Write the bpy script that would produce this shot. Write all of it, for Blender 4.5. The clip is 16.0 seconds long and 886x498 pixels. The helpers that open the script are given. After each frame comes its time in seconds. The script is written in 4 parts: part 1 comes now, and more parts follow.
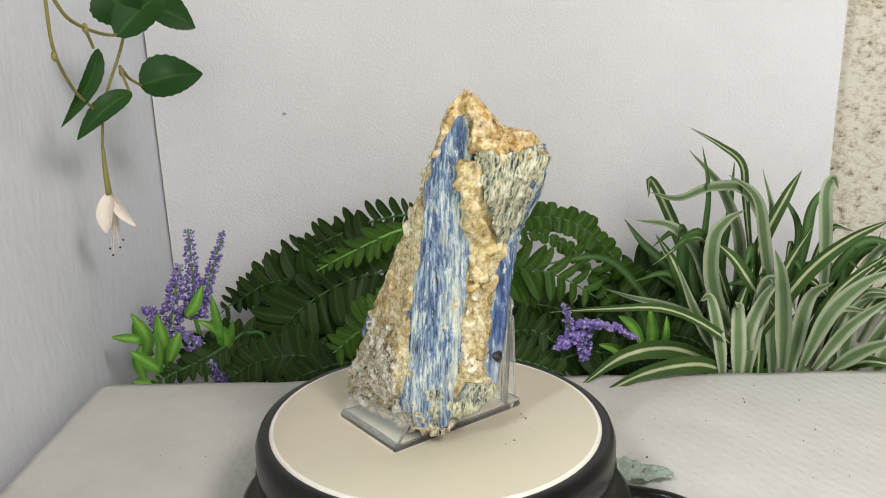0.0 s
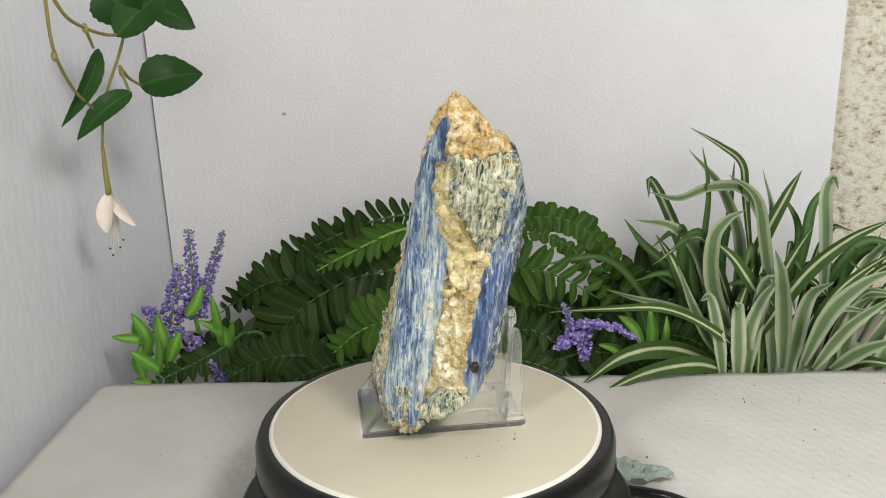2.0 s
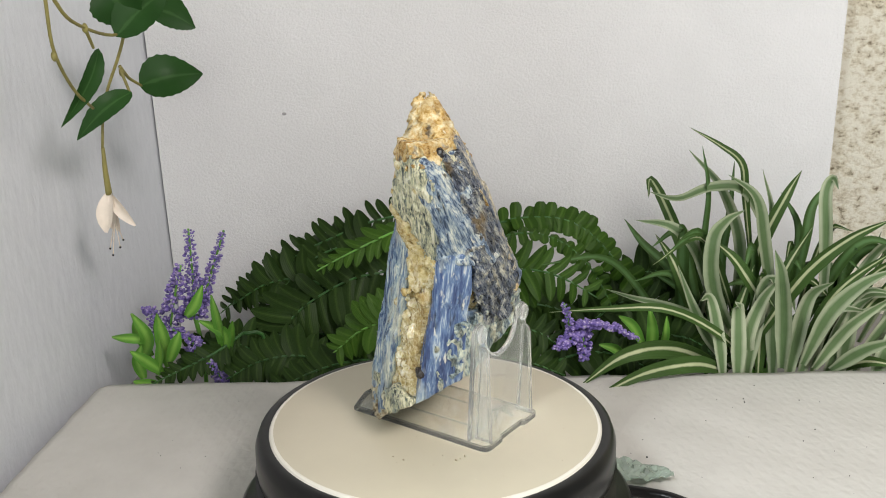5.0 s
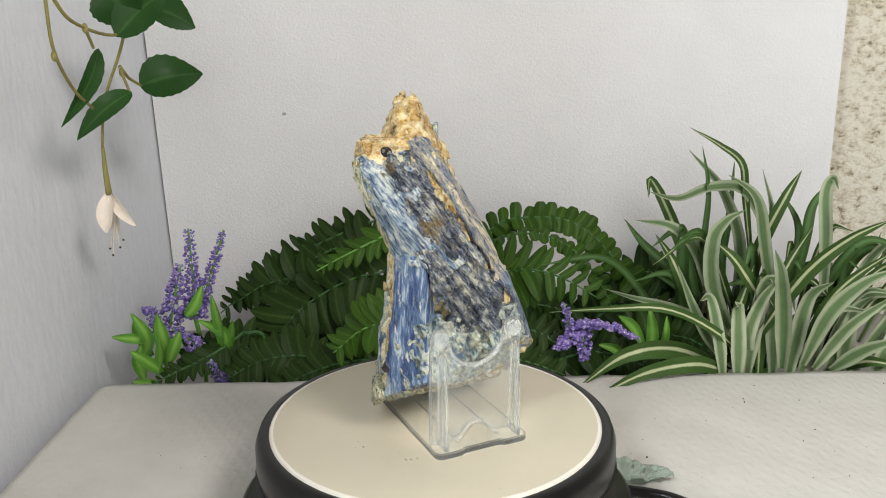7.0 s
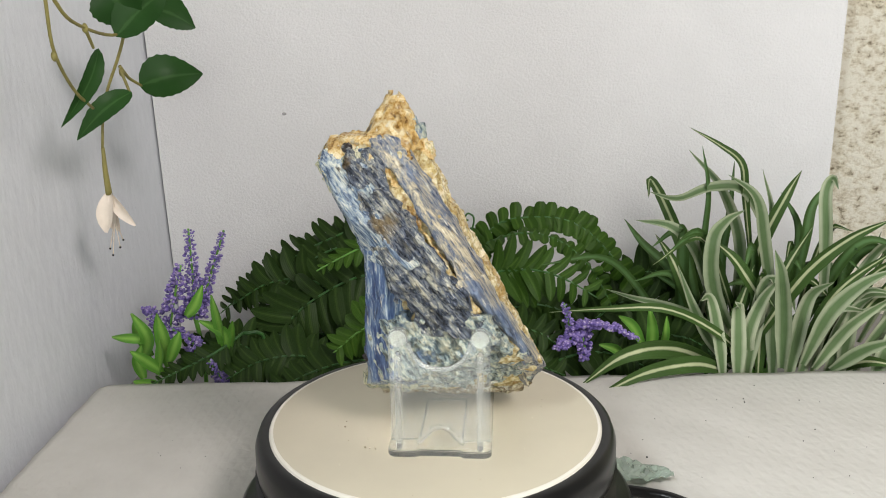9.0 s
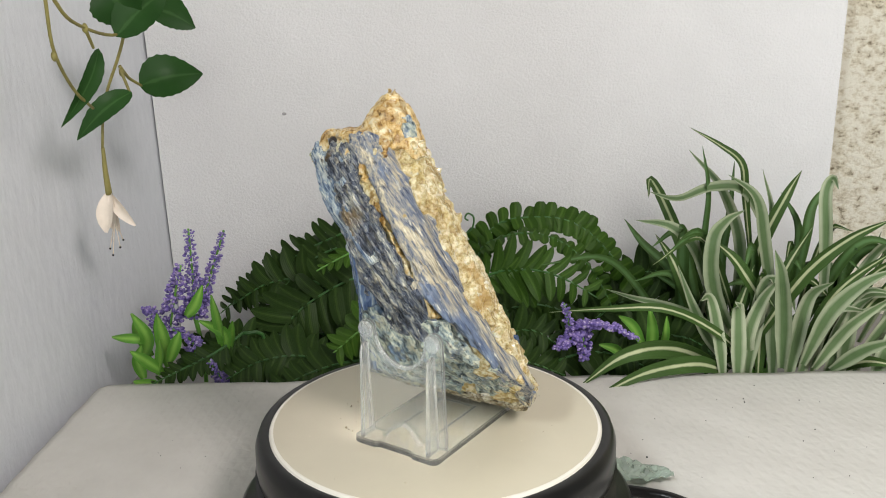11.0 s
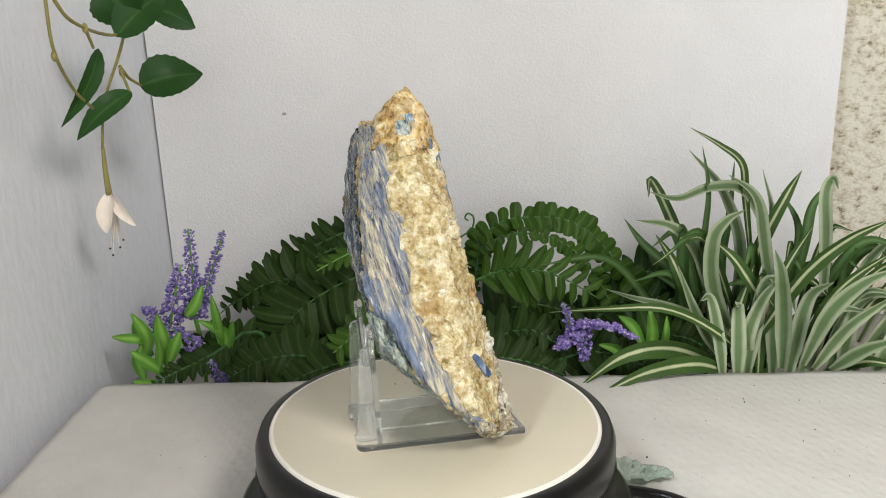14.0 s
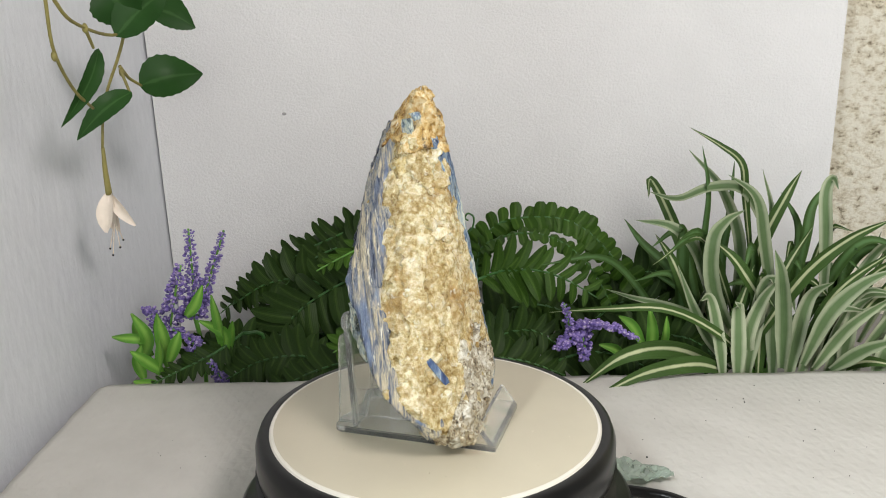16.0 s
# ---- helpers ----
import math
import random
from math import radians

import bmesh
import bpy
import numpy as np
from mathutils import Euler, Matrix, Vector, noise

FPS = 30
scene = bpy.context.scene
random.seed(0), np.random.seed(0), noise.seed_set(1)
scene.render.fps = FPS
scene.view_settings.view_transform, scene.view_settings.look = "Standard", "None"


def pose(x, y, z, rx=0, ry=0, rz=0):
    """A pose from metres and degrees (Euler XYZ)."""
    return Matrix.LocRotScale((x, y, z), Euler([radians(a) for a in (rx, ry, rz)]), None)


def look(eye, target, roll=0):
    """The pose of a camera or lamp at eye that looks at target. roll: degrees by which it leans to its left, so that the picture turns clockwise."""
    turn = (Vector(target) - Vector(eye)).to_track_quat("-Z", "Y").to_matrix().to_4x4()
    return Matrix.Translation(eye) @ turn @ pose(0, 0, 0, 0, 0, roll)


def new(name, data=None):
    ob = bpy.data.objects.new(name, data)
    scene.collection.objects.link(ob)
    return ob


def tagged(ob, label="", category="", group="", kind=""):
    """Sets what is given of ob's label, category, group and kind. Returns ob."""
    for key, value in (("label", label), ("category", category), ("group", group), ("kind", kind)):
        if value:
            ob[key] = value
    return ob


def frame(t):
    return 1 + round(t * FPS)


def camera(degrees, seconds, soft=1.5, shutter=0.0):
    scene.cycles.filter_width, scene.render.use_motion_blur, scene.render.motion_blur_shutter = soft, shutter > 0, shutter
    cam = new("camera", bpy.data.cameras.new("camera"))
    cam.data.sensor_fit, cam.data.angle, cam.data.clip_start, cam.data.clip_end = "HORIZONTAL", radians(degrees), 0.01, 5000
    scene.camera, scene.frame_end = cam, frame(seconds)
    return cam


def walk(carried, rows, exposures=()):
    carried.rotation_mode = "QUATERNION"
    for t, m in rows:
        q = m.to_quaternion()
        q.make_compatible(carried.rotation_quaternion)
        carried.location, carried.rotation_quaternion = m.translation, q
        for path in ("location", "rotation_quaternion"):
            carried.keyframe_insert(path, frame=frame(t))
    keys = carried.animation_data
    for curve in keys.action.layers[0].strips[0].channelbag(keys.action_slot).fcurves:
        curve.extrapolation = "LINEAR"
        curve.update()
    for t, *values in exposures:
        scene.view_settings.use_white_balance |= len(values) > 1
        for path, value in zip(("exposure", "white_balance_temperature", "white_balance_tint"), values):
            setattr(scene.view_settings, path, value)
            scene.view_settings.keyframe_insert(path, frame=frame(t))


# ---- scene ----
TABLE = -0.040
EYE = Vector((0.0039, -0.3111, 0.1547))
TILT = radians(15.2)
cam = camera(55.48, 16.0, soft=1.0)
AIM = EYE + Vector((0, math.cos(TILT), -math.sin(TILT)))
walk(cam, [(0, look(EYE, AIM, -0.78)), (16, look(EYE, AIM, -0.78))], exposures=[(0, 0.0), (16, 0.0)])

# ---- light: two studio panels in front, above the camera, in a pale room ----
world = bpy.data.worlds.new("room_air")
scene.world = world
world.use_nodes = True
world.node_tree.nodes["Background"].inputs[0].default_value = (0.9, 0.95, 1.0, 1)
world.node_tree.nodes["Background"].inputs[1].default_value = 0.15


def panel(name, eye, target, size, watts, color):
    lamp = bpy.data.lights.new(name, "AREA")
    lamp.shape, lamp.size, lamp.size_y = "RECTANGLE", size[0], size[1]
    lamp.energy, lamp.color = watts, color
    ob = new(name, lamp)
    ob.matrix_world = look(eye, target)
    return ob


panel("light_panel_left", (-0.42, -0.50, 0.62), (0, 0.05, 0.05), (0.16, 0.16), 7.5, (0.90, 0.97, 0.985))
panel("light_panel_right", (0.38, -0.45, 0.60), (0, 0.05, 0.05), (0.20, 0.20), 4.2, (1.0, 0.93, 0.90))
# daylight from the window behind the camera
panel("window_light", (0.30, -1.60, 0.45), (0, 0.1, 0.05), (1.0, 0.8), 9.6, (0.955, 0.99, 0.90))


# ---- materials ----
def nodes_of(name):
    m = bpy.data.materials.new(name)
    m.use_nodes = True
    nt = m.node_tree
    return m, nt, nt.nodes["Principled BSDF"]


def add(nt, kind, **values):
    n = nt.nodes.new(kind)
    for k, v in values.items():
        n.inputs[k.replace("_", " ")].default_value = v
    return n


def ramp(nt, fac, stops):
    r = nt.nodes.new("ShaderNodeValToRGB")
    while len(r.color_ramp.elements) < len(stops):
        r.color_ramp.elements.new(0.5)
    for e, (pos, col) in zip(r.color_ramp.elements, stops):
        e.position, e.color = pos, (*col, 1)
    nt.links.new(fac, r.inputs[0])
    return r.outputs[0]


def coords(nt, axis=(0, 0, 1), stretch=1.0):
    """Object coordinates, turned so that axis is z, and drawn out along it."""
    tc = nt.nodes.new("ShaderNodeTexCoord")
    a = nt.nodes.new("ShaderNodeMapping")
    a.inputs["Rotation"].default_value = Vector(axis).rotation_difference(Vector((0, 0, 1))).to_euler()
    b = nt.nodes.new("ShaderNodeMapping")
    b.inputs["Scale"].default_value = (1, 1, 1 / stretch)
    nt.links.new(tc.outputs["Object"], a.inputs[0])
    nt.links.new(a.outputs[0], b.inputs[0])
    return b.outputs[0]


def noise_tex(nt, co, scale, detail=4, rough=0.6, distort=0.0):
    n = add(nt, "ShaderNodeTexNoise", Scale=scale, Detail=detail, Roughness=rough, Distortion=distort)
    nt.links.new(co, n.inputs["Vector"])
    return n.outputs["Fac"]


def mixc(nt, fac, a, b, mode="MIX"):
    m = nt.nodes.new("ShaderNodeMix")
    m.data_type, m.blend_type = "RGBA", mode
    for sock, v in ((m.inputs["Factor"], fac), (m.inputs["A"], a), (m.inputs["B"], b)):
        if isinstance(v, (int, float)):
            sock.default_value = v
        elif isinstance(v, tuple):
            sock.default_value = (*v, 1)
        else:
            nt.links.new(v, sock)
    return m.outputs["Result"]


def bump(nt, bsdf, height, dist, strength=1.0):
    b = add(nt, "ShaderNodeBump", Strength=strength, Distance=dist)
    nt.links.new(height, b.inputs["Height"])
    nt.links.new(b.outputs[0], bsdf.inputs["Normal"])


def plain(name, color, rough=0.5, vary=0.12, scale=60, bumpd=0.0, bscale=300, **more):
    m, nt, p = nodes_of(name)
    co = coords(nt)
    f = noise_tex(nt, co, scale)
    lo = tuple(c * (1 - vary) for c in color)
    hi = tuple(min(1, c * (1 + vary)) for c in color)
    nt.links.new(ramp(nt, f, [(0.3, lo), (0.7, hi)]), p.inputs["Base Color"])
    p.inputs["Roughness"].default_value = rough
    for k, v in more.items():
        p.inputs[k.replace("_", " ")].default_value = v
    if bumpd:
        bump(nt, p, noise_tex(nt, co, bscale, 3), bumpd)
    return m


def stone(name, stops, axis=(0, 0, 1), stretch=1.0, scale=120, fine=500, rough=(0.3, 0.6), bumpd=0.0006,
          patch=None, patch_scale=60, patch_at=(0.52, 0.6), grain=0.0, spec=0.5, fleck=(0.80, 0.78, 0.66), dim=(0.55, 0.50, 0.42), sss=0.0, crack=(0.16, 0.14, 0.12)):
    """Streaked or granular mineral: a colour ramp over drawn-out noise, patches of a second ramp over it, fine relief."""
    m, nt, p = nodes_of(name)
    stops = [(0.5 + (at - 0.5) * 0.7, c) for at, c in stops]
    co = coords(nt, axis, stretch)
    f = noise_tex(nt, co, scale, 5, 0.7)
    g = noise_tex(nt, co, fine, 3, 0.7)
    mx = nt.nodes.new("ShaderNodeMath")
    mx.operation = "MULTIPLY_ADD"
    mx.inputs[1].default_value, mx.use_clamp = 0.75, True
    nt.links.new(g, mx.inputs[0])
    sub = nt.nodes.new("ShaderNodeMath")
    sub.operation = "SUBTRACT"
    sub.inputs[1].default_value = 0.375
    nt.links.new(f, sub.inputs[0])
    nt.links.new(sub.outputs[0], mx.inputs[2])
    col = ramp(nt, mx.outputs[0], stops)
    if patch:
        co2 = coords(nt, axis, max(1, stretch * 0.3))
        pf = ramp(nt, noise_tex(nt, co2, patch_scale, 4, 0.65), [(patch_at[0], (0, 0, 0)), (patch_at[1], (1, 1, 1))])
        pc = ramp(nt, noise_tex(nt, co2, fine * 0.7, 3), patch)
        col = mixc(nt, pf, col, pc)
    hair = noise_tex(nt, coords(nt, axis, max(1.6, stretch * 0.7)), scale * 1.8, 4, 0.65)
    col = mixc(nt, 1.0, col, ramp(nt, hair, [(0.31, crack), (0.42, (1, 1, 1))]), "MULTIPLY")
    flecks = ramp(nt, noise_tex(nt, coords(nt, axis, max(1, stretch * 0.35)), scale * 2.6, 3, 0.6), [(0.61, (0, 0, 0)), (0.70, (0.75, 0.75, 0.75))])
    col = mixc(nt, flecks, col, fleck)
    nt.links.new(col, p.inputs["Base Color"])
    rr = ramp(nt, g, [(0.35, (rough[0],) * 3), (0.65, (rough[1],) * 3)])
    nt.links.new(rr, p.inputs["Roughness"])
    p.inputs["Specular IOR Level"].default_value = spec
    height = mx.outputs[0]
    if grain:
        # glassy grains: every cell has a tone and a slope of its own
        vo = nt.nodes.new("ShaderNodeTexVoronoi")
        vo.inputs["Scale"].default_value = grain
        nt.links.new(co, vo.inputs["Vector"])
        tone = nt.nodes.new("ShaderNodeSeparateColor")
        nt.links.new(vo.outputs["Color"], tone.inputs[0])
        tones = ramp(nt, tone.outputs[0], [(0.0, dim), (0.6, (1.0, 1.0, 1.0))])
        nt.links.new(mixc(nt, 1.0, col, tones, "MULTIPLY"), p.inputs["Base Color"])
        hm = nt.nodes.new("ShaderNodeMath")
        hm.operation = "MULTIPLY_ADD"
        hm.inputs[1].default_value = 0.9
        nt.links.new(vo.outputs["Distance"], hm.inputs[0])
        nt.links.new(mx.outputs[0], hm.inputs[2])
        height = hm.outputs[0]
    bump(nt, p, height, bumpd)
    if sss:
        p.inputs["Subsurface Weight"].default_value = sss
        p.inputs["Subsurface Radius"].default_value = (1.0, 0.75, 0.45)
        p.inputs["Subsurface Scale"].default_value = 0.0025
    return m


FIBRE = (0.03, 0.06, 1.0)
SLANT = (-0.42, 0.45, -0.79)
M_QUARTZ = stone("cream_quartz", [(0.08, (0.24, 0.155, 0.05)), (0.33, (0.48, 0.37, 0.165)), (0.53, (0.63, 0.53, 0.30)), (0.86, (0.86, 0.80, 0.60))],
                 scale=120, fine=480, rough=(0.08, 0.40), bumpd=0.0009, patch=[(0.3, (0.36, 0.22, 0.07)), (0.7, (0.58, 0.42, 0.18))],
                 patch_scale=38, patch_at=(0.55, 0.66), grain=250, dim=(0.74, 0.68, 0.58), sss=0.25, crack=(0.52, 0.42, 0.28))
M_HONEY = stone("yellow_stained_quartz", [(0.1, (0.24, 0.16, 0.05)), (0.36, (0.53, 0.41, 0.17)), (0.56, (0.70, 0.60, 0.34)), (0.88, (0.88, 0.83, 0.64))],
                scale=130, fine=480, rough=(0.12, 0.5), bumpd=0.0007, patch=[(0.3, (0.44, 0.26, 0.07)), (0.7, (0.62, 0.45, 0.17))],
                patch_scale=55, patch_at=(0.58, 0.70), grain=260, dim=(0.70, 0.64, 0.54), sss=0.2, crack=(0.42, 0.33, 0.2))
M_GLASSY = stone("glassy_quartz", [(0.1, (0.34, 0.25, 0.11)), (0.36, (0.56, 0.46, 0.24)), (0.56, (0.70, 0.62, 0.42)), (0.88, (0.88, 0.84, 0.70))],
                 scale=150, fine=600, rough=(0.06, 0.25), bumpd=0.0002, sss=0.3, crack=(0.6, 0.5, 0.36))
M_IRON = stone("iron_stained_quartz", [(0.2, (0.16, 0.08, 0.02)), (0.4, (0.50, 0.31, 0.09)), (0.56, (0.66, 0.50, 0.24)), (0.78, (0.82, 0.74, 0.52))],
               scale=130, fine=500, rough=(0.15, 0.55), patch=[(0.3, (0.14, 0.17, 0.22)), (0.7, (0.42, 0.42, 0.38))], patch_scale=60, patch_at=(0.60, 0.66), grain=300,
               dim=(0.62, 0.56, 0.46))
M_BLUE = stone("blue_kyanite", [(0.13, (0.016, 0.026, 0.06)), (0.34, (0.062, 0.108, 0.215)), (0.48, (0.155, 0.23, 0.345)), (0.61, (0.39, 0.47, 0.49)), (0.82, (0.80, 0.80, 0.66))],
               axis=FIBRE, stretch=11, scale=270, fine=1150, rough=(0.16, 0.45), bumpd=0.0010, patch=[(0.3, (0.30, 0.36, 0.38)), (0.7, (0.78, 0.76, 0.58))],
               patch_scale=62, patch_at=(0.56, 0.68))
M_DEEP = stone("deep_blue_kyanite", [(0.12, (0.012, 0.02, 0.06)), (0.38, (0.042, 0.075, 0.19)), (0.57, (0.12, 0.19, 0.33)), (0.82, (0.55, 0.62, 0.64))],
               axis=FIBRE, stretch=9, scale=150, fine=800, rough=(0.10, 0.30), bumpd=0.0003, patch=[(0.3, (0.2, 0.27, 0.36)), (0.7, (0.6, 0.64, 0.58))],
               patch_scale=60, patch_at=(0.58, 0.70))
M_MICA = stone("dark_micaceous_kyanite", [(0.16, (0.008, 0.010, 0.014)), (0.36, (0.045, 0.06, 0.10)), (0.50, (0.135, 0.16, 0.21)), (0.63, (0.33, 0.34, 0.32)), (0.82, (0.70, 0.68, 0.56))],
               axis=SLANT, stretch=5, scale=320, fine=1300, rough=(0.12, 0.6), bumpd=0.0014, patch=[(0.3, (0.08, 0.055, 0.03)), (0.7, (0.30, 0.23, 0.13))],
               patch_scale=60, patch_at=(0.57, 0.65), grain=600)
M_STRIPE = stone("striped_kyanite", [(0.15, (0.03, 0.04, 0.075)), (0.36, (0.105, 0.13, 0.19)), (0.50, (0.27, 0.265, 0.25)), (0.64, (0.52, 0.45, 0.31)), (0.86, (0.80, 0.75, 0.60))],
                 axis=(0.45, -0.2, 0.85), stretch=12, scale=250, fine=1050, rough=(0.2, 0.55), bumpd=0.0010,
                 patch=[(0.3, (0.07, 0.10, 0.19)), (0.7, (0.22, 0.28, 0.38))], patch_scale=58, patch_at=(0.54, 0.61))
M_TEAL = stone("weathered_pale_kyanite", [(0.15, (0.02, 0.026, 0.03)), (0.32, (0.16, 0.19, 0.17)), (0.46, (0.46, 0.46, 0.31)), (0.60, (0.70, 0.66, 0.44)), (0.82, (0.86, 0.84, 0.70))],
               axis=(0.2, -0.1, 1), stretch=6, scale=300, fine=1200, rough=(0.25, 0.65), bumpd=0.0013, patch=[(0.3, (0.09, 0.13, 0.18)), (0.7, (0.30, 0.36, 0.36))], patch_scale=70, patch_at=(0.57, 0.66))
M_FOOT = stone("weathered_teal_kyanite", [(0.15, (0.02, 0.03, 0.036)), (0.34, (0.12, 0.165, 0.19)), (0.49, (0.33, 0.40, 0.39)), (0.62, (0.56, 0.59, 0.49)), (0.84, (0.82, 0.82, 0.68))],
               axis=(0.5, -0.2, 0.8), stretch=2.5, scale=190, fine=800, rough=(0.18, 0.65), bumpd=0.0012, patch=[(0.3, (0.06, 0.11, 0.22)), (0.7, (0.22, 0.30, 0.40))],
               patch_scale=80, patch_at=(0.55, 0.63), grain=480)
M_SLATE = stone("slate_blue_kyanite", [(0.15, (0.014, 0.02, 0.03)), (0.35, (0.07, 0.11, 0.19)), (0.48, (0.20, 0.27, 0.36)), (0.62, (0.46, 0.51, 0.51)), (0.82, (0.80, 0.79, 0.68))],
                axis=SLANT, stretch=10, scale=250, fine=1100, rough=(0.13, 0.5), bumpd=0.0011)
M_CRUST = stone("brown_mica_crust", [(0.15, (0.05, 0.034, 0.018)), (0.33, (0.26, 0.19, 0.105)), (0.48, (0.50, 0.42, 0.27)), (0.72, (0.82, 0.77, 0.62))],
                scale=260, fine=850, rough=(0.2, 0.7), bumpd=0.0014, grain=520)
M_CHALK = stone("chalky_mica_crust", [(0.15, (0.10, 0.07, 0.04)), (0.31, (0.40, 0.33, 0.22)), (0.46, (0.68, 0.63, 0.50)), (0.72, (0.88, 0.86, 0.78))],
                scale=200, fine=800, rough=(0.3, 0.7), bumpd=0.0012, grain=420)
M_GARNET = plain("black_garnet", (0.02, 0.016, 0.016), 0.22, 0.4, 400, 0.0004, 500)

M_BOARD = plain("white_fabric_board", (0.77, 0.765, 0.78), 0.85, 0.04, 12, 0.0007, 650)
m, nt, pb = nodes_of("crinkled_grey_board")
co = coords(nt, (0, 0, 1), 2.6)
cr = noise_tex(nt, co, 190, 5, 0.6)
nt.links.new(ramp(nt, cr, [(0.3, (0.67, 0.69, 0.73)), (0.65, (0.72, 0.74, 0.78))]), pb.inputs["Base Color"])
sp = noise_tex(nt, coords(nt), 900, 2)
nt.links.new(ramp(nt, sp, [(0.60, (0.6, 0.6, 0.6)), (0.72, (0.15, 0.15, 0.15))]), pb.inputs["Roughness"])
bump(nt, pb, cr, 0.0006)
M_LEFT = m
M_ROOM = plain("plain_grey_room_paint", (0.42, 0.42, 0.41), 0.9, 0.05, 6)
M_WOOD = plain("dim_grey_table", (0.30, 0.29, 0.28), 0.7, 0.1, 30)
m, nt, pb = nodes_of("quilted_paper")
co = coords(nt)
heights = []
for turn_z in (32, -32):
    mp = nt.nodes.new("ShaderNodeMapping")
    mp.inputs["Rotation"].default_value = (0, 0, radians(turn_z))
    nt.links.new(co, mp.inputs[0])
    wv = add(nt, "ShaderNodeTexWave", Scale=48, Distortion=3.0, Detail=2)
    wv.inputs["Detail Scale"].default_value = 2.0
    nt.links.new(mp.outputs[0], wv.inputs["Vector"])
    heights.append(wv.outputs["Fac"])
mn = nt.nodes.new("ShaderNodeMath")
mn.operation = "MAXIMUM"
nt.links.new(heights[0], mn.inputs[0])
nt.links.new(heights[1], mn.inputs[1])
fz = nt.nodes.new("ShaderNodeMath")
fz.operation = "MULTIPLY_ADD"
fz.inputs[1].default_value = 0.8
nt.links.new(noise_tex(nt, co, 500, 4), fz.inputs[0])
nt.links.new(mn.outputs[0], fz.inputs[2])
nt.links.new(ramp(nt, noise_tex(nt, co, 25), [(0.3, (0.545, 0.53, 0.495)), (0.7, (0.61, 0.595, 0.56))]), pb.inputs["Base Color"])
pb.inputs["Roughness"].default_value = 0.9
bump(nt, pb, fz.outputs[0], 0.0004, 0.6)
M_PAPER = m
m, nt, pb = nodes_of("rough_cream_stucco")
co = coords(nt, (1, 0, 0), 1.5)
pits = noise_tex(nt, co, 230, 6, 0.7)
col = ramp(nt, pits, [(0.32, (0.20, 0.16, 0.10)), (0.41, (0.66, 0.59, 0.45)), (0.55, (0.86, 0.82, 0.71))])
spot = ramp(nt, noise_tex(nt, co, 38, 5), [(0.64, (1, 1, 1)), (0.74, (0.45, 0.36, 0.26))])
nt.links.new(mixc(nt, 1.0, col, spot, "MULTIPLY"), pb.inputs["Base Color"])
pb.inputs["Roughness"].default_value = 0.9
bump(nt, pb, pits, 0.003)
M_STUCCO = m
M_STAIN = plain("grey_stain", (0.36, 0.35, 0.36), 0.8, 0.2, 300)
M_TAPE = plain("greenish_tape", (0.55, 0.66, 0.58), 0.15, 0.25, 120, Transmission_Weight=0.6)
M_BLACK = plain("black_plastic", (0.007, 0.007, 0.007), 0.3, 0.2, 80, Specular_IOR_Level=0.28)
M_RIM = plain("pale_rim_plastic", (0.78, 0.75, 0.67), 0.35, 0.02, 30)
M_CREAM = plain("cream_plastic", (0.575, 0.525, 0.405), 0.42, 0.03, 30)
M_FERN = plain("fern_green", (0.035, 0.115, 0.025), 0.42, 0.4, 70)
M_LIME = plain("fresh_green", (0.13, 0.33, 0.05), 0.45, 0.3, 70)
M_STEM = plain("olive_stem", (0.24, 0.21, 0.06), 0.5, 0.3, 90)
m, nt, pb = nodes_of("lavender_purple")
hue = noise_tex(nt, coords(nt), 420, 2)
nt.links.new(ramp(nt, hue, [(0.32, (0.095, 0.065, 0.27)), (0.5, (0.20, 0.145, 0.43)), (0.62, (0.40, 0.30, 0.60)), (0.72, (0.80, 0.76, 0.86))]), pb.inputs["Base Color"])
pb.inputs["Roughness"].default_value = 0.6
M_PURPLE = m
M_PINK = plain("pale_pink_petal", (0.80, 0.71, 0.62), 0.5, 0.08, 120)

m, nt, pb = nodes_of("clear_acrylic")
pb.inputs["Base Color"].default_value = (0.86, 0.87, 0.86, 1)
pb.inputs["Roughness"].default_value = 0.04
pb.inputs["Transmission Weight"].default_value = 0.93
pb.inputs["IOR"].default_value = 1.42
M_ACRYLIC = m
m, nt, pb = nodes_of("frosted_acrylic")
pb.inputs["Base Color"].default_value = (0.88, 0.90, 0.90, 1)
pb.inputs["Roughness"].default_value = 0.2
pb.inputs["Transmission Weight"].default_value = 0.90
pb.inputs["IOR"].default_value = 1.42
M_FROST = m
# clear acrylic, greyed in place of the shadow the stand doesn't cast
m, nt, pb = nodes_of("shade_greyed_acrylic")
pb.inputs["Base Color"].default_value = (0.68, 0.69, 0.68, 1)
pb.inputs["Roughness"].default_value = 0.05
pb.inputs["Transmission Weight"].default_value = 0.95
pb.inputs["IOR"].default_value = 1.42
M_PLATE = m


# ---- mesh helpers ----
def part(name, bm, material, parent=None, label="", smooth=True):
    """One mesh object from a bmesh (or a ready mesh), under a thing or a part."""
    if isinstance(bm, bpy.types.Mesh):
        me = bm
    else:
        me = bpy.data.meshes.new(name)
        bm.normal_update()
        bm.to_mesh(me)
        bm.free()
    me.materials.append(material)
    for f in me.polygons:
        f.use_smooth = smooth
    ob = new(name, me)
    if parent:
        ob.parent = parent
    if label:
        ob["label"] = label
    return ob


def empty(name, m=None):
    ob = new(name)
    ob.empty_display_size = 0.01
    if m is not None:
        ob.matrix_basis = m
    return ob


